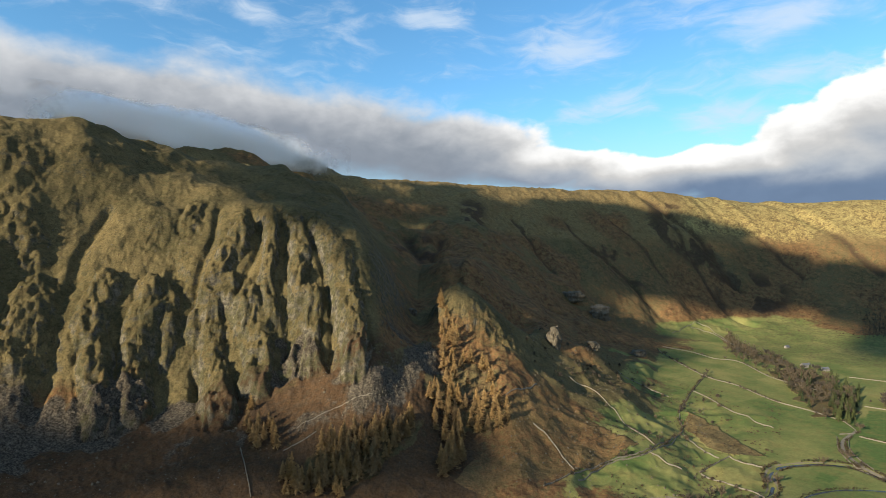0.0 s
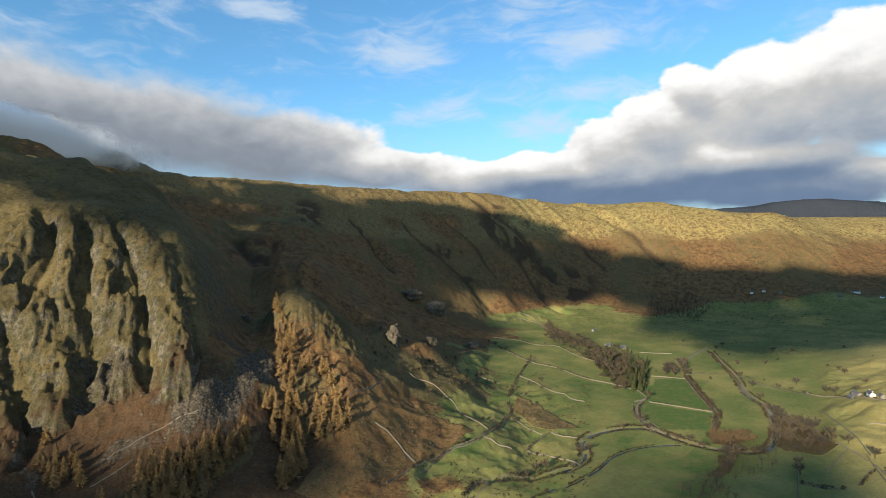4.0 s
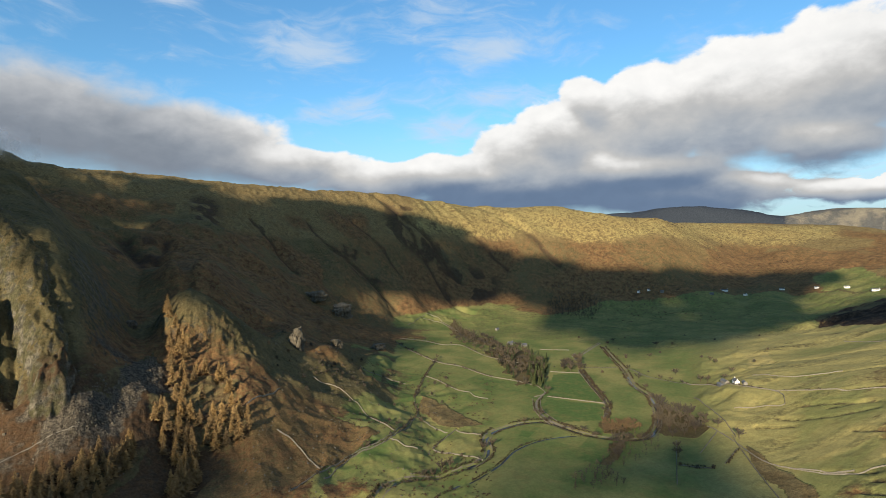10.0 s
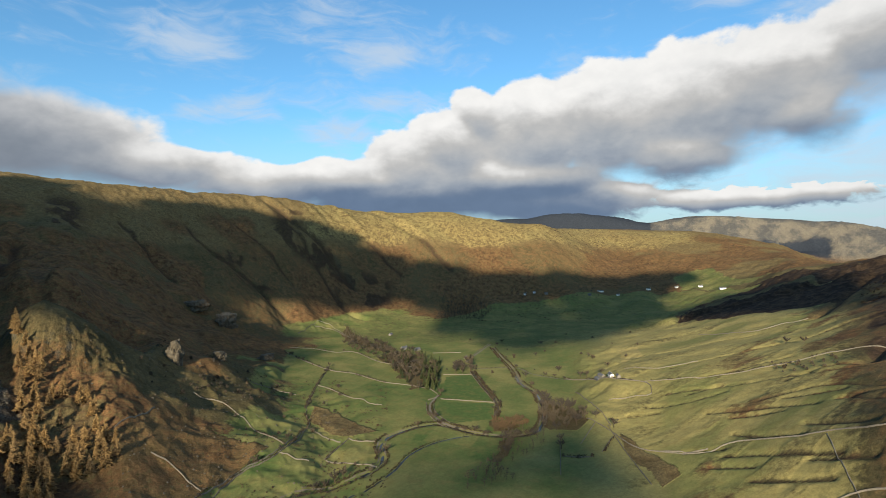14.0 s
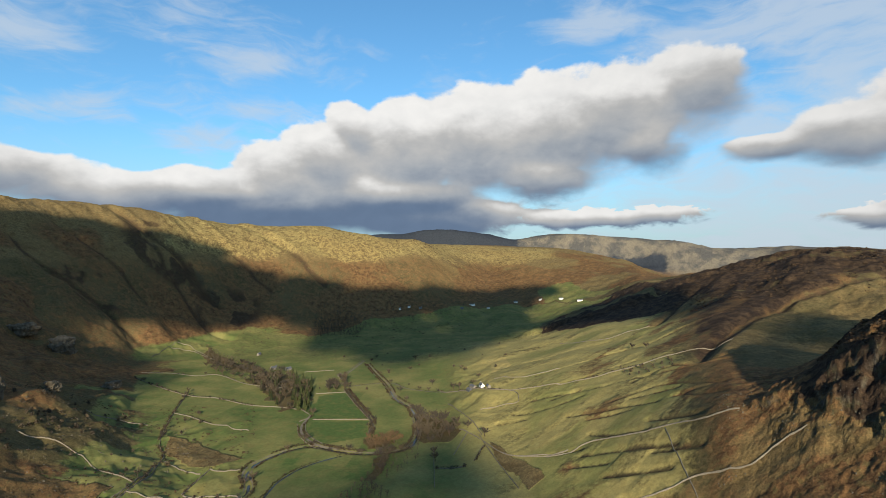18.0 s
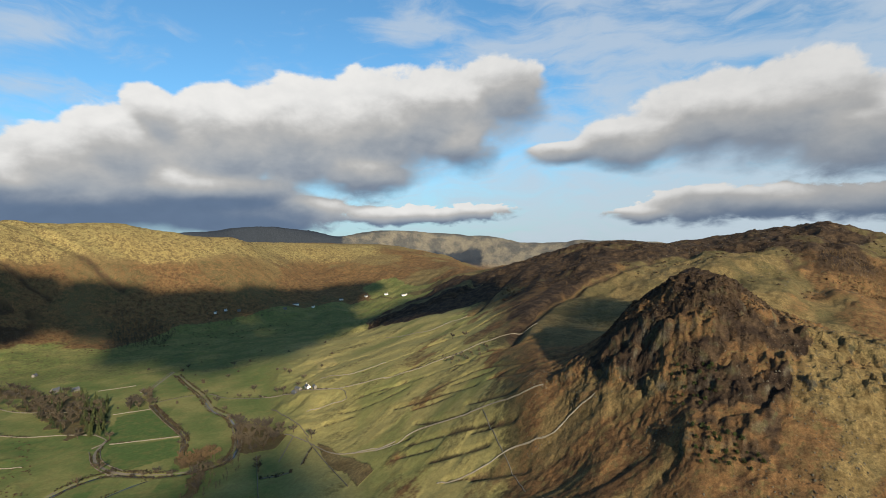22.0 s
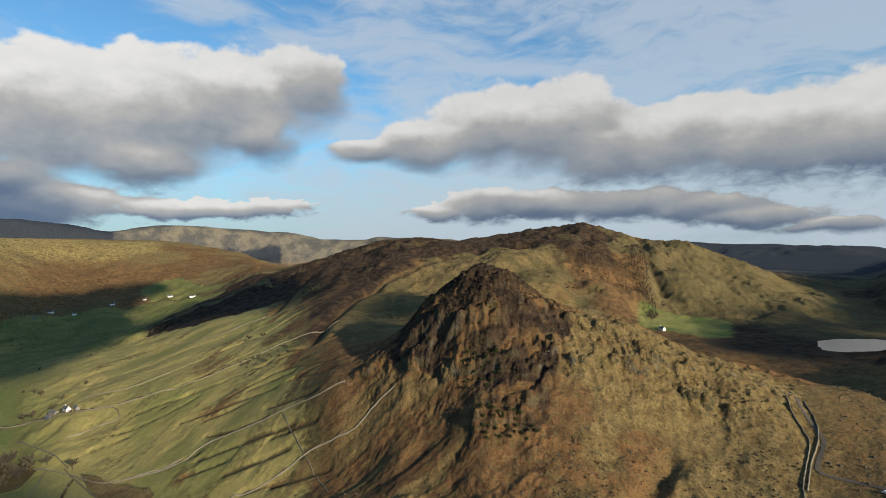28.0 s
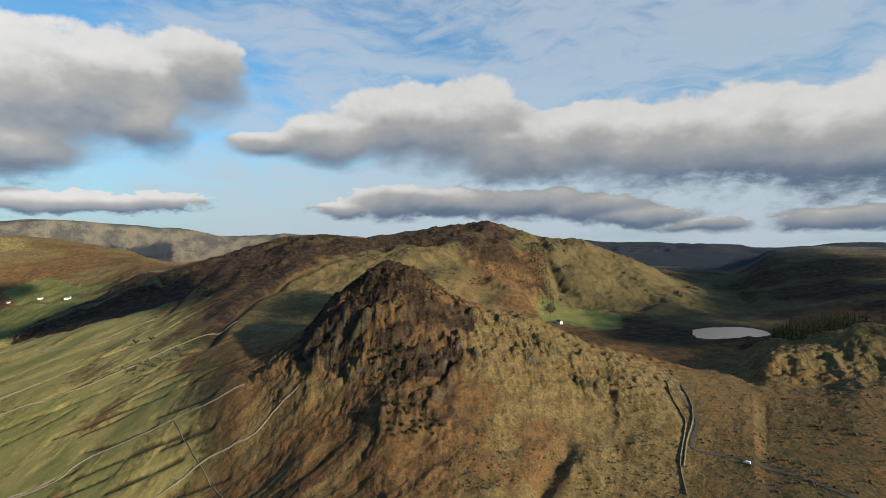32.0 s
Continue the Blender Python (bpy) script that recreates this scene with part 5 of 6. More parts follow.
def ribbon(name, pts, width, mat, lift, label, category, level=None, gap=5.0, edge=0.0):
    """A strip laid along a line of the plan."""
    line = curved(pts, gap)
    sh, rnd = Shape(), random.Random(len(line))
    zs = [on(*p) for p in line]
    vs, fs = [], []
    for i, p in enumerate(line):
        a, b = Vector(line[max(i - 1, 0)]), Vector(line[min(i + 1, len(line) - 1)])
        d = (b - a).normalized()
        nrm = Vector((-d.y, d.x))
        w = width / 2 + rnd.uniform(-edge, edge)
        for s in (-1, -0.34, 0.34, 1):
            q = Vector(p) + nrm * w * s
            z = on(q.x, q.y) + lift if level is None else min(zs[max(0, i - 2):i + 3]) + level
            vs.append((q.x, q.y, z))
        if i:
            n = len(vs)
            fs += [(n - 8 + k, n - 7 + k, n - 3 + k, n - 4 + k) for k in range(3)]
    sh.add(vs, fs)
    return tagged(new(name, sh.mesh(name, mat, True)), label, category, kind="structure")


def stone_wall(pts, high=1.7, thick=1.05):
    """A dry stone wall that follows the ground, with an uneven coping."""
    line = curved(pts, 4.0)
    rnd = random.Random(int(pts[0][0]) * 7 + int(pts[0][1]))
    sh, vs, fs = Shape(), [], []
    for i, p in enumerate(line):
        a, b = Vector(line[max(i - 1, 0)]), Vector(line[min(i + 1, len(line) - 1)])
        d = (b - a).normalized()
        nrm = Vector((-d.y, d.x))
        h = high * rnd.uniform(0.72, 1.12)
        q0 = Vector(p) + nrm * rnd.uniform(-0.25, 0.25)
        z = on(*p)
        for s, up in ((-0.6, -0.6), (-0.38, h * 0.85), (-0.2, h), (0.2, h), (0.38, h * 0.85), (0.6, -0.6)):
            q = q0 + nrm * thick * s
            vs.append((q.x, q.y, z + up))
        if i:
            n = len(vs)
            fs += [(n - 12 + k, n - 11 + k, n - 5 + k, n - 6 + k) for k in range(5)]
    n = len(vs)
    fs += [(5, 4, 3, 2, 1, 0), tuple(range(n - 6, n))]
    sh.add(vs, fs)
    return tagged(new("stone_wall", sh.mesh("stone_wall", WALLSTONE)), "pale grey dry stone wall running over the fields", "wall", "dry stone walls")


for way in WALLS:
    stone_wall(way, 0.8 if way[0] in ((707, 237), (-212, 671), (-218, 638)) else 1.7)

# ---- water, lanes ----
ribbon("water_1", BECK, 4.6, WATER, 0, "narrow beck reflecting the sky between stony banks", "stream", level=0.5, edge=0.6)
ribbon("water_2", DRAIN, 3.2, WATER, 0, "thin drain winding through the pasture", "stream", level=0.3, edge=0.4)
for way, wd, mt, lb in ((LANE, 5.0, GRIT, "pale walled lane beside the bright fields"), (LANE2, 4.0, TARMAC, "grey lane between two stone walls"), (TRACK, 3.6, GRIT, "pale farm track across the pasture"),
                        (LANE3, 5.0, GRIT, "pale lane near the wood"), (ROAD, 3.6, TARMAC, "narrow grey mountain road over the pass"), (PATH, 2.5, GRIT, "trodden path along the ridge")):
    ribbon("road_1" if wd == 5.0 or mt is TARMAC else "path_1", way, wd, mt, 0.35, lb, "road")


def bank(line, off, width):
    out = []
    for i, p in enumerate(line):
        a, b = Vector(line[max(i - 1, 0)]), Vector(line[min(i + 1, len(line) - 1)])
        d = (b - a).normalized()
        out.append((p[0] - d.y * off, p[1] + d.x * off))
    return out


for side in (-1, 1):
    ribbon("beck_bank", bank(BECK_LINE, side * 5.4, 3), 2.2, GRIT, 0.25, "pale stony bank along the beck", "bank", edge=1.0)


def build_tarn():
    sh = Shape()
    ring = []
    for k in range(72):
        a = k * math.pi / 36
        lo, hi = 0.3, 1.2
        for _ in range(16):
            mid = (lo + hi) / 2
            x, y = TARN_AT[0] + 69 * mid * math.cos(a), TARN_AT[1] + 78 * mid * math.sin(a)
            lo, hi = (mid, hi) if on(x, y) < TARN_Z else (lo, mid)
        ring.append((TARN_AT[0] + 69 * (lo + 0.03) * math.cos(a), TARN_AT[1] + 78 * (lo + 0.03) * math.sin(a), TARN_Z))
    sh.add(ring + [(*TARN_AT, TARN_Z)], [(k, (k + 1) % 72, 72) for k in range(72)])
    tagged(new("tarn", sh.mesh("tarn", WATER)), "small mountain tarn of still grey water", "lake", kind="structure")


build_tarn()


# ---- trees ----
def thing(name, label, category, group=""):
    return tagged(new(name), label, category, group)


def larch_tree(seed, high=19.0, mat=None, name="larch_tree", label="bare orange-brown larch in the hillside plantation", full=1.0):
    rnd = random.Random(seed)
    root = thing(name, label, "tree", "larch plantation" if mat is None else "fir trees")
    tr = Shape()
    tr.tube([(0, 0, -1.0), (0, 0, high * 0.4), (rnd.uniform(-.3, .3), rnd.uniform(-.3, .3), high)], [0.32, 0.22, 0.04])
    part("trunk", tr.mesh("trunk", BARK), root)
    cr = Shape()
    tiers = 17
    for i in range(tiers):
        f = i / (tiers - 1)
        z = high * (0.14 + 0.83 * f)
        reach = high * 0.21 * full * (1 - f) ** 0.75 + 0.25
        for k in range(7):
            a = rnd.uniform(0, 2 * math.pi)
            L = reach * rnd.uniform(0.65, 1.15)
            tip = (math.cos(a) * L, math.sin(a) * L, z - L * rnd.uniform(0.05, 0.4))
            base = (0, 0, z + 0.3)
            cr.spike(base, tip, 0.45 + 0.25 * (1 - f))
            mid = [(base[j] + tip[j]) * 0.5 + rnd.uniform(-0.4, 0.4) for j in range(3)]
            cr.clump(mid, 0.9 * (1.25 - f) * full, rnd)
    part("crown", cr.mesh("crown", mat or LARCH), root)
    return root


def bare_tree(seed, high=12.0, mat=None, label="leafless broadleaf tree with a grey-brown crown"):
    rnd = random.Random(seed)
    root = thing("bare_tree", label, "tree", "valley trees")
    tr, cr = Shape(), Shape()
    fork = high * rnd.uniform(0.22, 0.34)
    tr.tube([(0, 0, -1.0), (rnd.uniform(-.2, .2), 0, fork * 0.5), (rnd.uniform(-.3, .3), rnd.uniform(-.3, .3), fork)], [0.5, 0.36, 0.28])
    for k in range(7):
        a, lean = k * 0.9 + rnd.uniform(-.4, .4), rnd.uniform(0.3, 1.1)
        L = high * rnd.uniform(0.36, 0.62)
        d = Vector((math.cos(a) * math.sin(lean), math.sin(a) * math.sin(lean), math.cos(lean)))
        p0 = Vector((0, 0, fork - 0.3))
        p1 = p0 + d * L * 0.5
        p2 = p1 + (d + Vector((0, 0, 0.25))).normalized() * L * 0.5
        tr.tube([p0, p1, p2], [0.2, 0.12, 0.03], 4)
        for _ in range(26):
            s = p0.lerp(p2, rnd.uniform(0.35, 1.0))
            e = s + (d + Vector((rnd.uniform(-1, 1), rnd.uniform(-1, 1), rnd.uniform(-0.2, 1)))).normalized() * high * rnd.uniform(0.08, 0.2)
            cr.spike(s, e, 0.2)
            if rnd.random() < 0.75:
                cr.clump(e, 0.62, rnd)
    part("trunk", tr.mesh("trunk", BARK), root)
    part("crown", cr.mesh("crown", mat or TWIG), root)
    return root


def bush(seed, mat, name, label, size=2.0, group="bushes"):
    rnd = random.Random(seed)
    root = thing(name, label, "bush", group)
    st, cr = Shape(), Shape()
    for k in range(4):
        a = k * 1.6 + rnd.uniform(-.3, .3)
        st.spike((0, 0, -0.3), (math.cos(a) * size * 0.5, math.sin(a) * size * 0.5, size * 0.6), 0.12)
    for _ in range(60):
        a, u, h = rnd.uniform(0, 6.28), math.sqrt(rnd.random()), rnd.random()
        rr = size * 0.75 * u * (1 - 0.6 * h)
        cr.clump((math.cos(a) * rr, math.sin(a) * rr, 0.2 + size * h), size * 0.22, rnd)
    part("stems", st.mesh("stems", BARK), root)
    part("foliage", cr.mesh("foliage", mat), root)
    return root


def planter(protos):
    """Plants copies of a few patterns; each pattern itself takes the first places."""
    state = {"n": 0}

    def plant(x, y, rnd, lo=0.75, hi=1.15, sink=0.0):
        i = state["n"]
        state["n"] += 1
        p = protos[i % len(protos)]
        k = rnd.uniform(lo, hi)
        m = Matrix.Translation((x, y, on(x, y) - sink)) @ Matrix.Rotation(rnd.uniform(0, 6.28), 4, "Z") @ Matrix.Diagonal((k * rnd.uniform(0.9, 1.1), k * rnd.uniform(0.9, 1.1), k, 1))
        if i < len(protos):
            p.matrix_basis = m
        else:
            q = copy_thing(p, Matrix.Identity(4))
            q.matrix_basis = m
    return plant


def scatter(plot, gap, seed):
    """Uneven places inside a plot, no two nearer than the gap."""
    rnd = random.Random(seed)
    x0, x1 = min(p[0] for p in plot), max(p[0] for p in plot)
    y0, y1 = min(p[1] for p in plot), max(p[1] for p in plot)
    got = []
    for _ in range(int((x1 - x0) * (y1 - y0) / gap ** 2 * 4) + 20):
        x, y = rnd.uniform(x0, x1), rnd.uniform(y0, y1)
        if inside(np.array([x]), np.array([y]), plot)[0] and all((x - a) ** 2 + (y - b) ** 2 > gap * gap for a, b in got):
            got.append((x, y))
    return got


plant_larch = planter([larch_tree(s, 18 + s % 3 * 1.5, full=1.5) for s in range(5)])
plant_fir = planter([larch_tree(40 + s, 17, FIR, "fir_tree", "dark green conifer in the valley wood", 1.15) for s in range(3)])
plant_bare = planter([bare_tree(s) for s in range(6)])
plant_rust = planter([bare_tree(60 + s, 11.0, RUST, "leafless russet tree beside the beck") for s in range(3)])
rng = random.Random(5)
for plot, gap in ((LARCH_LOW, 7.6), (LARCH_LOW2, 8.0), (LARCH_MID, 10.0), (LARCH_TOP, 26.0), (LARCH_KNOLL, 15.0), (LARCH_WEST, 11.0), (LARCH_BED, 8.5), (LARCH_Y, 12.0), (LARCH_X, 27.0)):
    for q in scatter(plot, gap, int(gap * 10)):
        plant_larch(*q, rng, 1.0, 1.75)
for plot, gap in ((WOOD_BECK, 14.0), (WOOD_SOUTH, 12.5), (WOOD_LANE, 15.0), (WOOD_INN, 27.0), (WOOD_MID, 22.0)):
    for q in scatter(plot, gap, int(gap * 10)):
        plant_bare(*q, rng, 1.2, 2.1)
for q in scatter(WOOD_ORANGE, 7.0, 3):
    plant_rust(*q, rng, 1.0, 1.45)
for q in scatter(WOOD_FIR, 11.0, 4) + scatter(WOOD_INN, 26.0, 9):
    plant_fir(*q, rng, 0.8, 1.5)
for q in LONE_TREES:
    plant_bare(*q, rng, 1.0, 1.7)
rnd2 = random.Random(8)
for way, gap, side in ((LANE2, 34, 6), (BECK, 60, 9), (WALLS[10], 46, 4), (WALLS[11], 50, 4), (TRACK, 70, 6), (WALLS[1], 60, 4)):
    for p in curved(way, gap):
        if rnd2.random() < 0.45:
            plant_bare(p[0] + rnd2.uniform(-side, side), p[1] + rnd2.uniform(-side, side), rng, 0.5, 1.25)
for line, every, side in ((curved(DRAIN, 16), 3, 3), (BECK_LINE[2:16], 3, 9), (BECK_LINE[60:], 4, 10)):
    for p in line[::every]:
        if rnd2.random() < 0.75:
            plant_bare(p[0] + rnd2.uniform(-side, side), p[1] + rnd2.uniform(-side, side), rng, 0.3, 0.7)

plant_juniper = planter([bush(s, JUNIPER, "juniper_bush", "dark green juniper among the crags", 2.6, "juniper bushes") for s in range(3)])
plant_scrub = planter([bush(20 + s, TWIG, "thorn_bush", "leafless brown thorn bush on the slope", 3.0, "thorn bushes") for s in range(3)])
for q in scatter(JUNIPERS, 5.5, 2) + scatter(GORSE, 6.5, 3):
    plant_juniper(*q, rng, 0.6, 1.5)
for q in scatter(SCRUB_SLOPE, 13.0, 2) + scatter(SCRUB_PASS, 11.0, 3):
    plant_scrub(*q, rng, 0.7, 1.8)

# thorn hedges that have grown up along the old walls
rnd3 = random.Random(12)
for way in [WALLS[i] for i in HEDGED]:
    for p in curved(way, 9.0):
        if rnd3.random() < 0.5:
            plant_scrub(p[0] + rnd3.uniform(-4, 4), p[1] + rnd3.uniform(-4, 4), rng, 0.5, 1.5)
for plot, gap in ((plot_of(13, 25, 900, 1250), 46.0), (plot_of(6, 16, 900, 1150), 34.0), (plot_of(36, 56, 1350, 1900), 110.0)):
    for q in scatter(plot, gap, int(gap)):
        plant_scrub(*q, rng, 0.8, 2.0)


# ragged hedgerows and alder scrub along lanes, walls and becks
def hedgerow(way, mat, lo, hi, seed, label, fill=0.8, spread=1.6):
    rnd, sh = random.Random(seed), Shape()
    for p in curved(way, 2.6):
        if noise.noise(Vector((p[0] * 0.02, p[1] * 0.02, seed))) > fill - 0.75:
            continue
        h = rnd.uniform(lo, hi)
        x, y = p[0] + rnd.uniform(-spread, spread), p[1] + rnd.uniform(-spread, spread)
        z = on(x, y)
        sh.spike((x, y, z - 0.4), (x, y, z + h), 0.2)
        for _ in range(9):
            sh.clump((x + rnd.uniform(-.9, .9) * h * 0.5, y + rnd.uniform(-.9, .9) * h * 0.5, z + h * rnd.uniform(0.15, 0.95)), h * 0.32, rnd)
    if sh.v:
        tagged(new("hedgerow", sh.mesh("hedgerow", mat)), label, "hedge", kind="stuff")


HEDGE = plain("hedge_twigs", (0.066, 0.053, 0.033), 0.95, 0.4, 0.3)
for i, (way, lo, hi, off) in enumerate(((LANE2, 2.5, 6.5, 4.5), (LANE2, 1.5, 3.5, -4.0), (LANE, 1.5, 4.0, 4.5), (BECK, 1.5, 5.0, 8.5), (BECK, 1.2, 4.0, -8.5), (DRAIN, 1.0, 3.0, 3.0), (TRACK, 0.8, 2.4, 3.5))):
    hedgerow(bank(curved(way, 14.0), off, 1), HEDGE, lo, hi, 90 + i, "leafless brown hedge and alder scrub beside the lane", 0.95)
for i, k in enumerate((0, 1, 2, 5, 7, 8, 10, 11, 12, 15, 17, 18, 20, 22, 24, 30, 36)):
    hedgerow(bank(curved(WALLS[k], 10.0), 2.0, 1), HEDGE, 1.0, 3.6, 120 + i, "leafless thorn hedge grown up along an old wall", 0.80)


# ---- far and uncountable growth, scree and boulders: stuff ----
def bare_clump(sh, x, y, z, high, rnd):
    """A leafless tree of a far wood: stem, limbs and twig tufts."""
    sh.spike((x, y, z - 0.5), (x + rnd.uniform(-.5, .5), y + rnd.uniform(-.5, .5), z + high), 0.35)
    for _ in range(12):
        a, l, s = rnd.uniform(0, 6.28), high * rnd.uniform(0.15, 0.34), z + high * rnd.uniform(0.25, 0.8)
        sh.spike((x, y, s), (x + math.cos(a) * l, y + math.sin(a) * l, s + high * rnd.uniform(0.05, 0.3)), 0.3)
    for _ in range(10):
        a, l = rnd.uniform(0, 6.28), high * 0.28 * math.sqrt(rnd.random())
        sh.clump((x + math.cos(a) * l, y + math.sin(a) * l, z + high * rnd.uniform(0.35, 0.95)), high * 0.09, rnd)


def dark_clump(sh, x, y, z, high, rnd):
    for i in range(16):
        f = i / 15
        a, l = rnd.uniform(0, 6.28), high * 0.22 * (1 - f) + 0.2
        sh.spike((x, y, z + high * f), (x + math.cos(a) * l, y + math.sin(a) * l, z + high * (f * 0.95 - 0.02)), 0.7)
        sh.clump((x + math.cos(a) * l * 0.6, y + math.sin(a) * l * 0.6, z + high * f), high * 0.07 * (1.2 - f), rnd)
    sh.spike((x, y, z - 0.5), (x, y, z + high), 0.4)


def woodland(plot, gap, seed, mat, label, maker, lo, hi, name="woodland"):
    sh, rnd = Shape(), random.Random(seed)
    for x, y in scatter(plot, gap, seed):
        maker(sh, x, y, on(x, y), rnd.uniform(lo, hi), rnd)
    return tagged(new(name, sh.mesh(name, mat)), label, "woodland", kind="stuff")


woodland(WOOD_FELL, 11, 1, RUST, "brown leafless larch wood on the far fellside", bare_clump, 9, 15)
woodland(WOOD_GULLY, 7, 2, TWIG, "bare trees crowding a steep gully", bare_clump, 8, 14)
woodland(WOOD_TARN, 8.5, 3, FIR, "dark conifer wood beside the tarn", dark_clump, 12, 20)
woodland(WOOD_FAR, 15, 4, TWIG, "bare wood at the foot of the far fell", bare_clump, 9, 15)
woodland(WOOD_SHADE, 9.5, 5, TWIG, "leafless wood on the shaded valley floor", bare_clump, 10, 18)
woodland(WOOD_SHADE2, 11, 6, TWIG, "scattered bare trees in shade", bare_clump, 6, 11)
woodland(WOOD_GILL, 12, 7, TWIG, "bare brown trees along the gill", bare_clump, 7, 13)
woodland(WOOD_DARK, 13, 9, TWIG, "dark bare wood on the shaded valley floor", bare_clump, 12, 20)
woodland(WOOD_FOOT, 21, 10, TWIG, "bare trees round the cottages under the fell", bare_clump, 9, 17)
woodland(FIELD_TREES, 46, 11, TWIG, "hedgerow trees dotted over the far fields", bare_clump, 8, 15)
woodland(SCRUB_FELL, 34, 8, TWIG, "scattered thorn trees on the lower fell", bare_clump, 6, 12)


def boulder(sh, x, y, z, s, rnd):
    """An angular stone, half sunk."""
    pts = []
    for sz in (-1, 1):
        for k in range(5):
            a = k * 1.2566 + rnd.uniform(-.35, .35)
            q = s * rnd.uniform(0.6, 1.1) * (1.0 if sz < 0 else rnd.uniform(0.45, 0.85))
            pts.append((x + math.cos(a) * q, y + math.sin(a) * q * rnd.uniform(0.7, 1), z + sz * s * (0.4 if sz < 0 else rnd.uniform(0.35, 0.75))))
    sh.add(pts, [(0, 1, 6, 5), (1, 2, 7, 6), (2, 3, 8, 7), (3, 4, 9, 8), (4, 0, 5, 9), (5, 6, 7, 8, 9)])


def boulders(plot, count, seed, lo, hi, label):
    sh, rnd = Shape(), random.Random(seed)
    x0, x1 = min(p[0] for p in plot), max(p[0] for p in plot)
    y0, y1 = min(p[1] for p in plot), max(p[1] for p in plot)
    xs, ys = np.array([rnd.uniform(x0, x1) for _ in range(count * 4)]), np.array([rnd.uniform(y0, y1) for _ in range(count * 4)])
    keep = inside(xs, ys, plot) & (fbm(xs, ys, 45, 3, seed) > 0.44)
    for x, y in list(zip(xs[keep], ys[keep]))[:count]:
        boulder(sh, x, y, on(x, y), lo + (hi - lo) * rnd.random() ** 4, rnd)
    return tagged(new("boulder_field", sh.mesh("boulder_field", ROCK)), label, "boulders", kind="stuff")


boulders(BOULDER_W, 1300, 21, 0.4, 1.8, "grey scree of tumbled stones below the crag")
boulders(plot_of(76, 108, 440, 760), 2400, 22, 0.3, 1.6, "pale boulders strewn over the bracken slope")
boulders(plot_of(95, 122, 460, 720), 2600, 23, 0.3, 1.3, "pale stones strewn over the dry grass ridge")
boulders(plot_of(-45, -6, 640, 1150), 1300, 24, 0.6, 2.8, "rock debris strewn over the western crags")
boulders(plot_of(2, 24, 640, 1250), 1600, 25, 0.5, 2.2, "stones strewn over bracken and rough pasture")
boulders(plot_of(124, 140, 480, 960), 1400, 26, 0.5, 2.4, "stones strewn over the brown knoll")
boulders(plot_of(88, 112, 1500, 2250), 1600, 27, 1.0, 3.0, "outcrops dotted over the far fell")


def tufts(plot, count, seed, mat, lo, hi, label, name="rushes"):
    sh, rnd = Shape(), random.Random(seed)
    x0, x1 = min(p[0] for p in plot), max(p[0] for p in plot)
    y0, y1 = min(p[1] for p in plot), max(p[1] for p in plot)
    xs, ys = np.array([rnd.uniform(x0, x1) for _ in range(count * 4)]), np.array([rnd.uniform(y0, y1) for _ in range(count * 4)])
    keep = inside(xs, ys, plot) & (fbm(xs, ys, 60, 3, seed) > 0.50)
    for x, y in list(zip(xs[keep], ys[keep]))[:count]:
        s = rnd.uniform(lo, hi)
        z = on(x, y)
        for _ in range(3):
            sh.clump((x + rnd.uniform(-s, s), y + rnd.uniform(-s, s), z + s * 0.4), s, rnd)
    return tagged(new(name, sh.mesh(name, mat)), label, "undergrowth", kind="stuff")


HEATH = plain("heather", (0.080, 0.056, 0.036), 0.95, 0.4, 0.3)
tufts(plot_of(84, 102, 560, 800), 2200, 31, HEATH, 0.6, 1.5, "dark heather and dead bracken among the rocks", "heather")
tufts(plot_of(94, 123, 440, 720), 800, 35, HEATH, 0.4, 1.1, "dark heather tufts scattered over dry grass", "heather")
tufts(plot_of(128, 142, 480, 980), 320, 36, HEATH, 0.6, 1.6, "dark heather tufts on the brown knoll", "heather")
tufts(plot_of(74, 112, 1500, 2300), 1500, 37, HEATH, 1.5, 3.5, "dark heather patches over the far fell", "heather")
tufts(plot_of(8, 30, 640, 1300), 1500, 32, HEATH, 0.6, 1.6, "dark rushes and gorse in rough pasture", "rushes")
tufts(plot_of(28, 52, 2200, 3000), 400, 33, HEATH, 1.5, 3.5, "dark scrub dotted over the fell", "scrub")
tufts(plot_of(44, 58, 3050, 3700), 260, 34, HEATH, 2.0, 4.5, "dark scrub dotted over the far slope", "scrub")

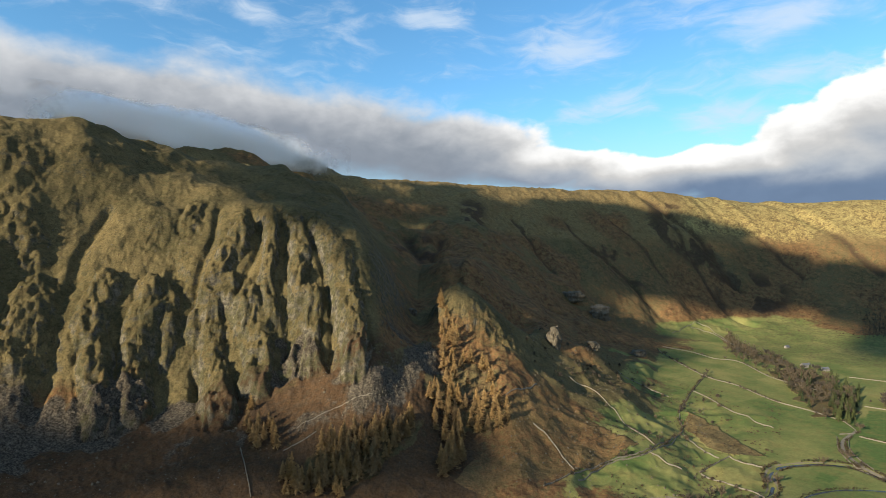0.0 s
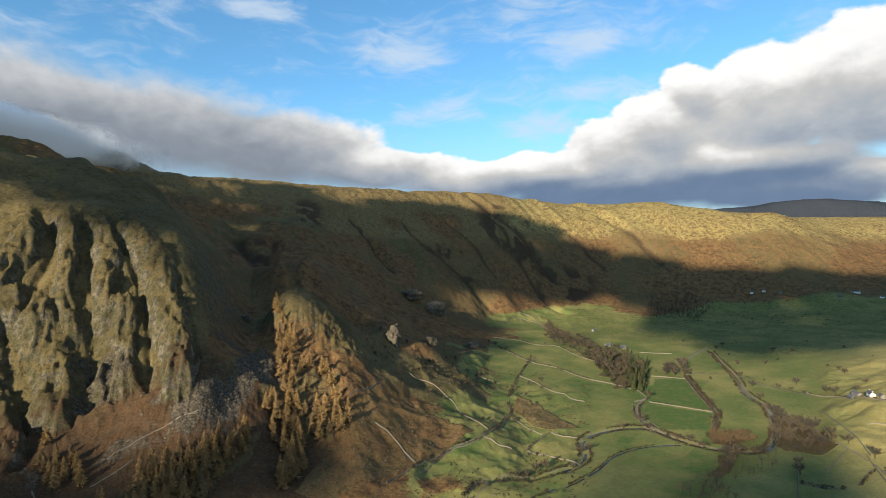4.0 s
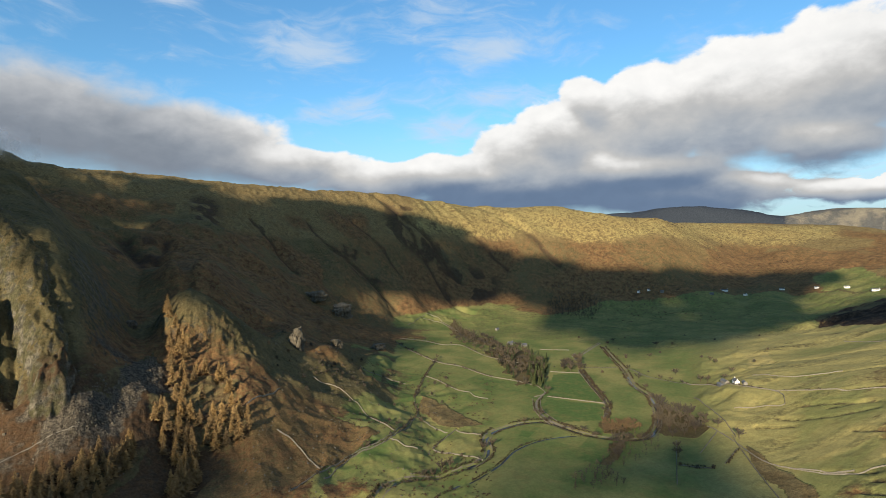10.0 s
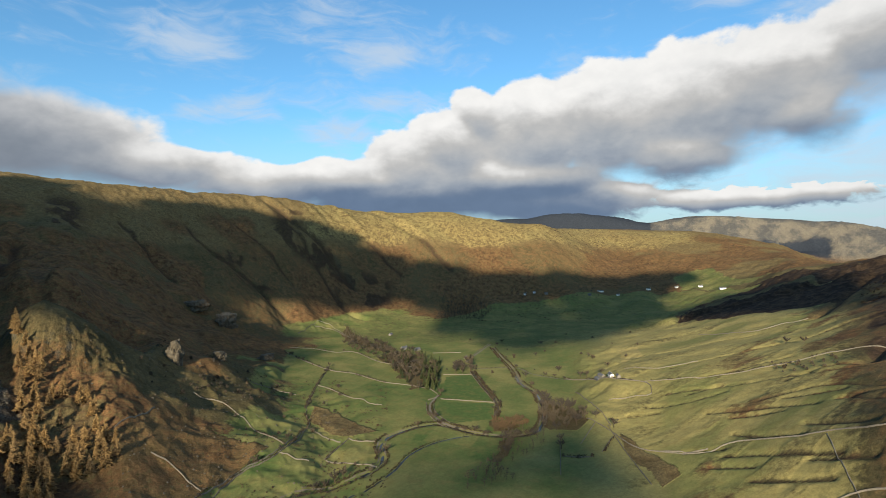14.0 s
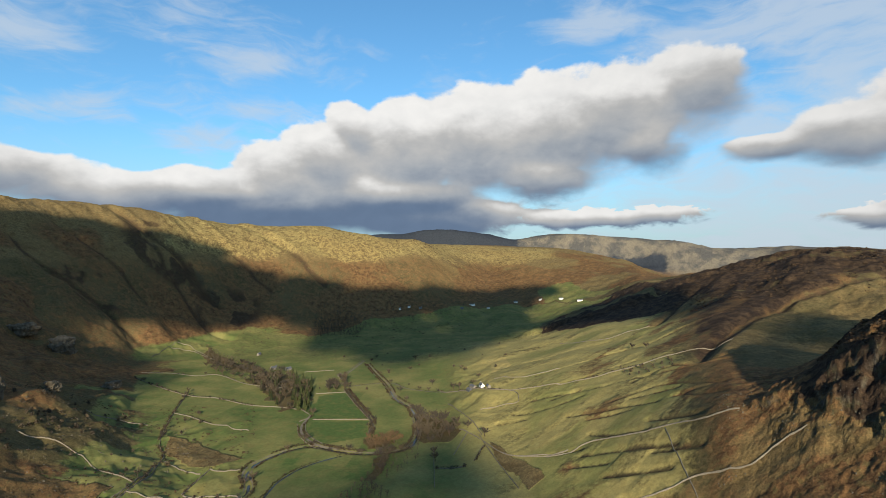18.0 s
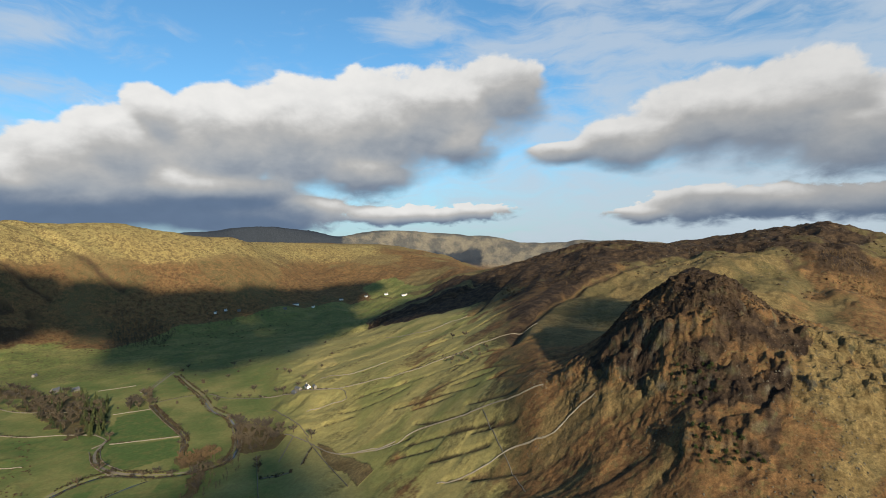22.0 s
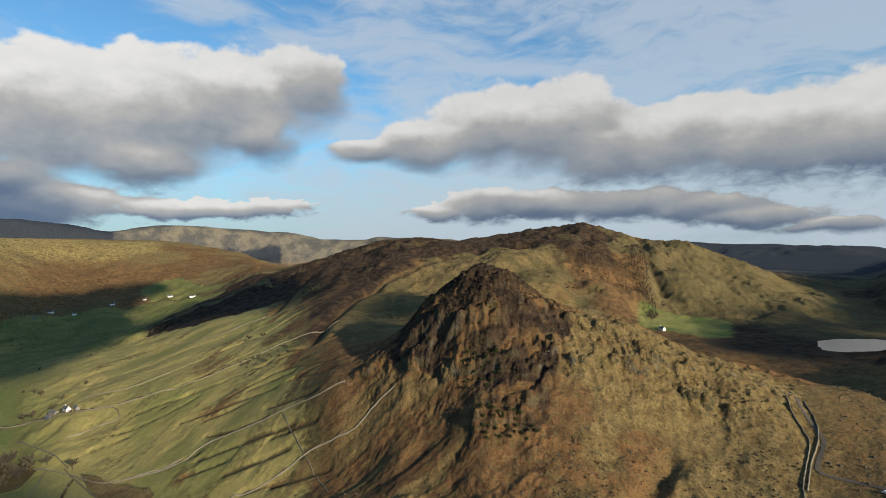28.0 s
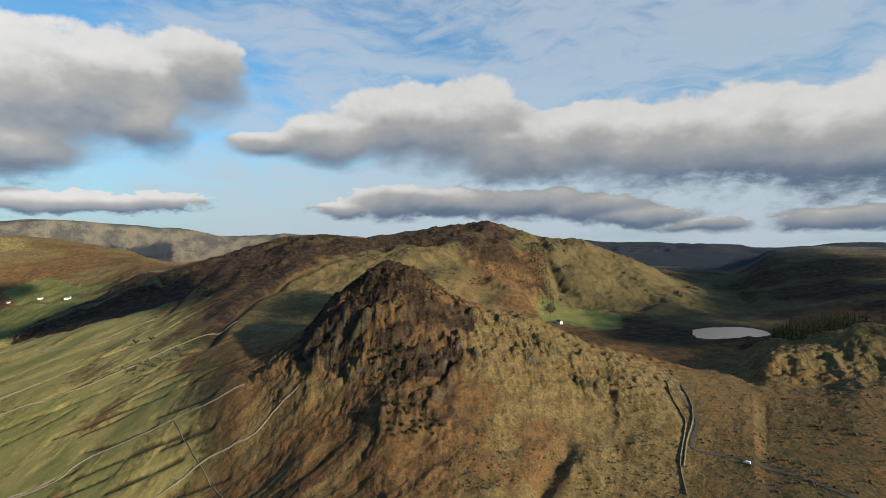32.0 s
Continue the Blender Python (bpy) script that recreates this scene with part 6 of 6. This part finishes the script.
# ---- crags that stand clear of the slope ----
def crag(at, wide, deep, high, seed, turn, label):
    """A weathered crag: one block of rock, cut by upright cracks and ledges."""
    bm = bmesh.new()
    bmesh.ops.create_icosphere(bm, subdivisions=4, radius=1.0)
    off = Vector((seed * 7.3, seed * 3.1, seed * 5.7))
    for v in bm.verts:
        p = v.co.copy()
        flat = max(1e-3, math.hypot(p.x, p.y))
        out = flat ** 0.55 / flat
        crack = abs(noise.noise(Vector((p.x * 2.6, p.y * 2.6, p.z * 0.7)) + off))
        lump = noise.noise(p * 1.3 + off)
        chip = noise.noise(p * 5.0 + off)
        k = out * (0.78 + 0.34 * lump + 0.55 * min(crack, 0.4) + 0.10 * chip)
        ledge = 0.07 * math.sin(p.z * 9 + 4 * lump)
        v.co = Vector((p.x * wide * (k + ledge), p.y * deep * (k + ledge), high * (0.22 + 0.62 * p.z * (1 + 0.35 * lump) + 0.10 * chip + 0.22 * crack)))
    me = bpy.data.meshes.new("rock_outcrop")
    bm.to_mesh(me)
    bm.free()
    me.materials.append(ROCK)
    ob = tagged(new("rock_outcrop", me), label, "rock", "standing crags")
    ob.matrix_basis = Matrix.Translation((*at, on(*at) - 0.12 * high)) @ Matrix.Rotation(turn, 4, "Z")
    return ob


crag(AT_PINN, 16, 13, 46, 1, 0.4, "tall pale rock tower standing out of the slope")
crag(AT_ROCKA, 34, 24, 40, 2, 0.2, "broad pale crag on the dark fellside")
crag(AT_ROCKB, 44, 20, 34, 3, -0.5, "long pale rib of rock on the dark fellside")
crag(AT_ROCKC, 17, 14, 26, 4, 1.0, "grey crag among thorn trees")
crag(AT_ROCKD, 24, 16, 20, 5, 0.3, "low grassy crag above the pasture")
crag(AT_ROCKE, 11, 8, 17, 6, 0.9, "pale rock rib in the shaded ravine")


# ---- houses ----
def house(at, long, deep, eaves, turn, walls, label, chimneys=1, rows=2, group="farms and cottages"):
    """Walls, a pitched slate roof, chimneys, windows and a door."""
    root = thing("house", label, "house", group)
    h, d, up = long / 2, deep / 2, eaves + deep * 0.42
    sh = Shape()
    sh.add([(-h, -d, -1.5), (h, -d, -1.5), (h, d, -1.5), (-h, d, -1.5), (-h, -d, eaves), (h, -d, eaves), (h, d, eaves), (-h, d, eaves), (-h, 0, up), (h, 0, up)],
           [(0, 1, 5, 4), (2, 3, 7, 6), (1, 2, 6, 9, 5), (3, 0, 4, 8, 7)])
    part("walls", sh.mesh("walls", walls), root)
    for s in (-1, 1):
        rf = Shape()
        e, o = d + 0.5, 0.4
        rf.add([(-h - o, s * e, eaves - 0.25), (h + o, s * e, eaves - 0.25), (h + o, 0, up + 0.15), (-h - o, 0, up + 0.15),
                (-h - o, s * e, eaves + 0.0), (h + o, s * e, eaves + 0.0), (h + o, 0, up + 0.4), (-h - o, 0, up + 0.4)],
               [(0, 1, 2, 3), (4, 5, 6, 7), (0, 1, 5, 4), (1, 2, 6, 5), (3, 0, 4, 7)])
        part("roof_slope", rf.mesh("roof_slope", SLATE), root)
    for k in range(chimneys):
        ch = Shape()
        ch.block((h * 0.8 * (1 if k == 0 else -1), 0, up + 0.6), (0.5, 0.5, 1.1))
        part("chimney", ch.mesh("chimney", walls), root)
    cols = max(2, int(long / 3.2))
    for s in (-1, 1):
        for row in range(rows):
            for c in range(cols):
                x = -h + long * (c + 0.5) / cols
                if row == 0 and c == cols // 2 and s < 0:
                    dr = Shape()
                    dr.block((x, s * (d + 0.03), 1.0), (0.5, 0.06, 1.0))
                    part("door", dr.mesh("door", PAINT), root)
                    continue
                w = Shape()
                w.block((x, s * (d + 0.02), 1.5 + row * 2.5), (0.5, 0.05, 0.6))
                part("window", w.mesh("window", GLASS), root)
    root.matrix_basis = Matrix.Translation((*at, on(*at))) @ Matrix.Rotation(turn, 4, "Z")
    return root


house(AT_FARM, 20, 8, 5.2, 0.9, WHITEWASH, "whitewashed farmhouse with a slate roof", 2)
house(AT_BARN1, 18, 8, 4.5, 1.2, RUBBLE, "grey stone barn beside the farmhouse", 0, 1)
house(AT_BARN2, 12, 7, 4.0, 0.9, RUBBLE, "small grey stone barn by the farm", 0, 1)
house(AT_SHED, 14, 7, 3.5, 1.2, SLATE, "low grey farm shed", 0, 1)
house(AT_INN1, 26, 10, 6.5, 0.3, RUBBLE, "grey stone inn among the trees", 2)
house(AT_INN2, 18, 9, 5.5, 0.1, RUBBLE, "grey slate-roofed house in the wood", 1)
house(AT_INN3, 16, 8, 5.2, 0.5, RUBBLE, "grey cottage under the green knoll", 1)
house(AT_INN4, 12, 7, 4.5, 0.5, RUBBLE, "small grey cottage by the lane", 1)
for i, q in enumerate((AT_H1, AT_H2, AT_H3, AT_H4, AT_H5, AT_H6, AT_H7, AT_H8, AT_H9, AT_H10)):
    house(q, (30, 16, 14, 20, 16, 22, 28, 12, 14, 12)[i], 9, 6.0, -0.75 + 0.15 * (i % 3), WHITEWASH if i not in (1, 8) else RUBBLE, "white cottage at the foot of the far fell" if i not in (1, 8) else "grey cottage at the foot of the far fell", 1)
house(AT_TARNHOUSE, 13, 7, 5.0, 0.4, WHITEWASH, "small white house beside the green field", 1)


def van(at, turn):
    root = thing("van", "white van parked beside the mountain road", "vehicle")
    body = Shape()
    prof = [(-2.6, 0.4), (2.6, 0.4), (2.6, 1.15), (1.75, 1.35), (1.15, 2.15), (-2.5, 2.25), (-2.6, 1.2)]
    n = len(prof)
    body.add([(x, s * 0.98, z) for s in (-1, 1) for x, z in prof], [tuple(range(n))[::-1], tuple(range(n, 2 * n))] + [(i, (i + 1) % n, n + (i + 1) % n, n + i) for i in range(n)])
    part("body", body.mesh("body", WHITEWASH), root)
    ws = Shape()
    ws.add([(1.72, -0.85, 1.42), (1.72, 0.85, 1.42), (1.22, 0.8, 2.08), (1.22, -0.8, 2.08)], [(0, 1, 2, 3)])
    part("windscreen", ws.mesh("windscreen", GLASS), root)
    for x in (-1.6, 1.6):
        for y in (-0.95, 0.95):
            wh = Shape()
            wh.tube([(x, y - 0.12, 0.36), (x, y + 0.12, 0.36)], [0.36, 0.36], 12)
            part("wheel", wh.mesh("wheel", PAINT), root)
    root.matrix_basis = Matrix.Translation((*at, on(*at) + 0.05)) @ Matrix.Rotation(turn, 4, "Z")


van(AT_VAN, 0.6)


# ---- unseen clouds, added between the sun and the valley for shade ----
VAPOUR = plain("cloud_vapour", (0.86, 0.87, 0.88), 1.0, 0.05, 0.01)


def cloud(plot, gap, size, seed, label):
    sh, rnd = Shape(), random.Random(seed)
    bm = bmesh.new()
    bmesh.ops.create_icosphere(bm, subdivisions=2, radius=1.0)
    unit = [v.co.copy() for v in bm.verts]
    faces = [tuple(v.index for v in f.verts) for f in bm.faces]
    bm.free()
    for x, y in scatter(plot, gap, seed):
        s, off = size * rnd.uniform(0.7, 1.3), rnd.uniform(0, 90)
        k = rnd.uniform(-12, 12)
        sh.add([(x + p.x * s * (1 + 0.35 * noise.noise(p * 2 + Vector((off, 0, 0)))), y + p.y * s * (1 + 0.35 * noise.noise(p * 2 + Vector((0, off, 0)))), CLOUD_Z + k + p.z * s * 0.30) for p in unit], faces)
    return tagged(new("cloud", sh.mesh("cloud", VAPOUR, True)), label, "cloud", kind="stuff")


for i, (key, gap, size) in enumerate((("fell", 98, 102), ("saddle", 80, 85), ("floor", 42, 44), ("nose", 55, 55), ("pike", 36, 34), ("pass", 30, 30), ("tarn", 85, 82), ("west", 48, 50), ("larch", 36, 36), ("cap", 80, 85), ("hollow", 60, 60))):
    cloud(SHADE_CLOUDS[key], gap, size, 70 + i, "lumpy white cumulus cloud out of view, placed to shade the valley")


# ---- mist that caps the western summit ----
def mist_material():
    m, T, s = material("hill_mist")
    at = T.n("ShaderNodeAttribute")
    at.attribute_name = "thick"
    pos = T.n("ShaderNodeNewGeometry").outputs["Position"]
    n = T.noise(pos, 0.012, 5, 0.55)
    s.inputs["Base Color"].default_value = (0.82, 0.84, 0.87, 1)
    s.inputs["Roughness"].default_value, s.inputs["Specular IOR Level"].default_value = 1.0, 0.0
    T.put(s.inputs["Alpha"], T.m("MULTIPLY", T.ramp(T.m("ADD", at.outputs["Fac"], T.m("MULTIPLY", T.m("SUBTRACT", n, 0.5), 0.9)), 0.02, 0.62), 0.95))
    return m


def build_mist():
    # bearing, range and height of the mist's spine
    spine = [(-42, 1960, 725), (-34, 1950, 718), (-29, 1950, 698), (-22, 1960, 672), (-17, 2000, 646), (-12, 2080, 632)]
    path = curved([xy(b, r) for b, r, _ in spine], 40.0)
    nu, nv = len(path), 24
    vs, thick, fs = [], [], []
    for i, (x, y) in enumerate(path):
        u = i / (nu - 1)
        z = float(np.interp(u, np.linspace(0, 1, len(spine)), [q[2] for q in spine]))
        dx, dy = x / math.hypot(x, y), y / math.hypot(x, y)
        for k in range(nv):
            a = 2 * math.pi * k / nv
            w = 1 + 0.35 * noise.noise(Vector((x * 0.006, y * 0.006, a)))
            out, up = math.cos(a) * 70 * w, math.sin(a) * 85 * w
            vs.append((x + dx * out, y + dy * out, z + up))
            end = min(1, u * 4, (1 - u) * 2.6)
            thick.append(max(0.0, 1 - abs(math.sin(a)) ** (1.1 if math.sin(a) > 0 else 3)) * end)
        if i:
            for k in range(nv):
                p, q = (i - 1) * nv, i * nv
                fs.append((p + k, p + (k + 1) % nv, q + (k + 1) % nv, q + k))
    me = mesh_of("hill_mist", vs, fs, mist_material(), True)
    at = me.attributes.new("thick", "FLOAT", "POINT")
    at.data.foreach_set("value", thick)
    ob = tagged(new("hill_mist", me), "soft grey mist hanging on the western summit", "cloud", kind="stuff")
    return ob


build_mist()
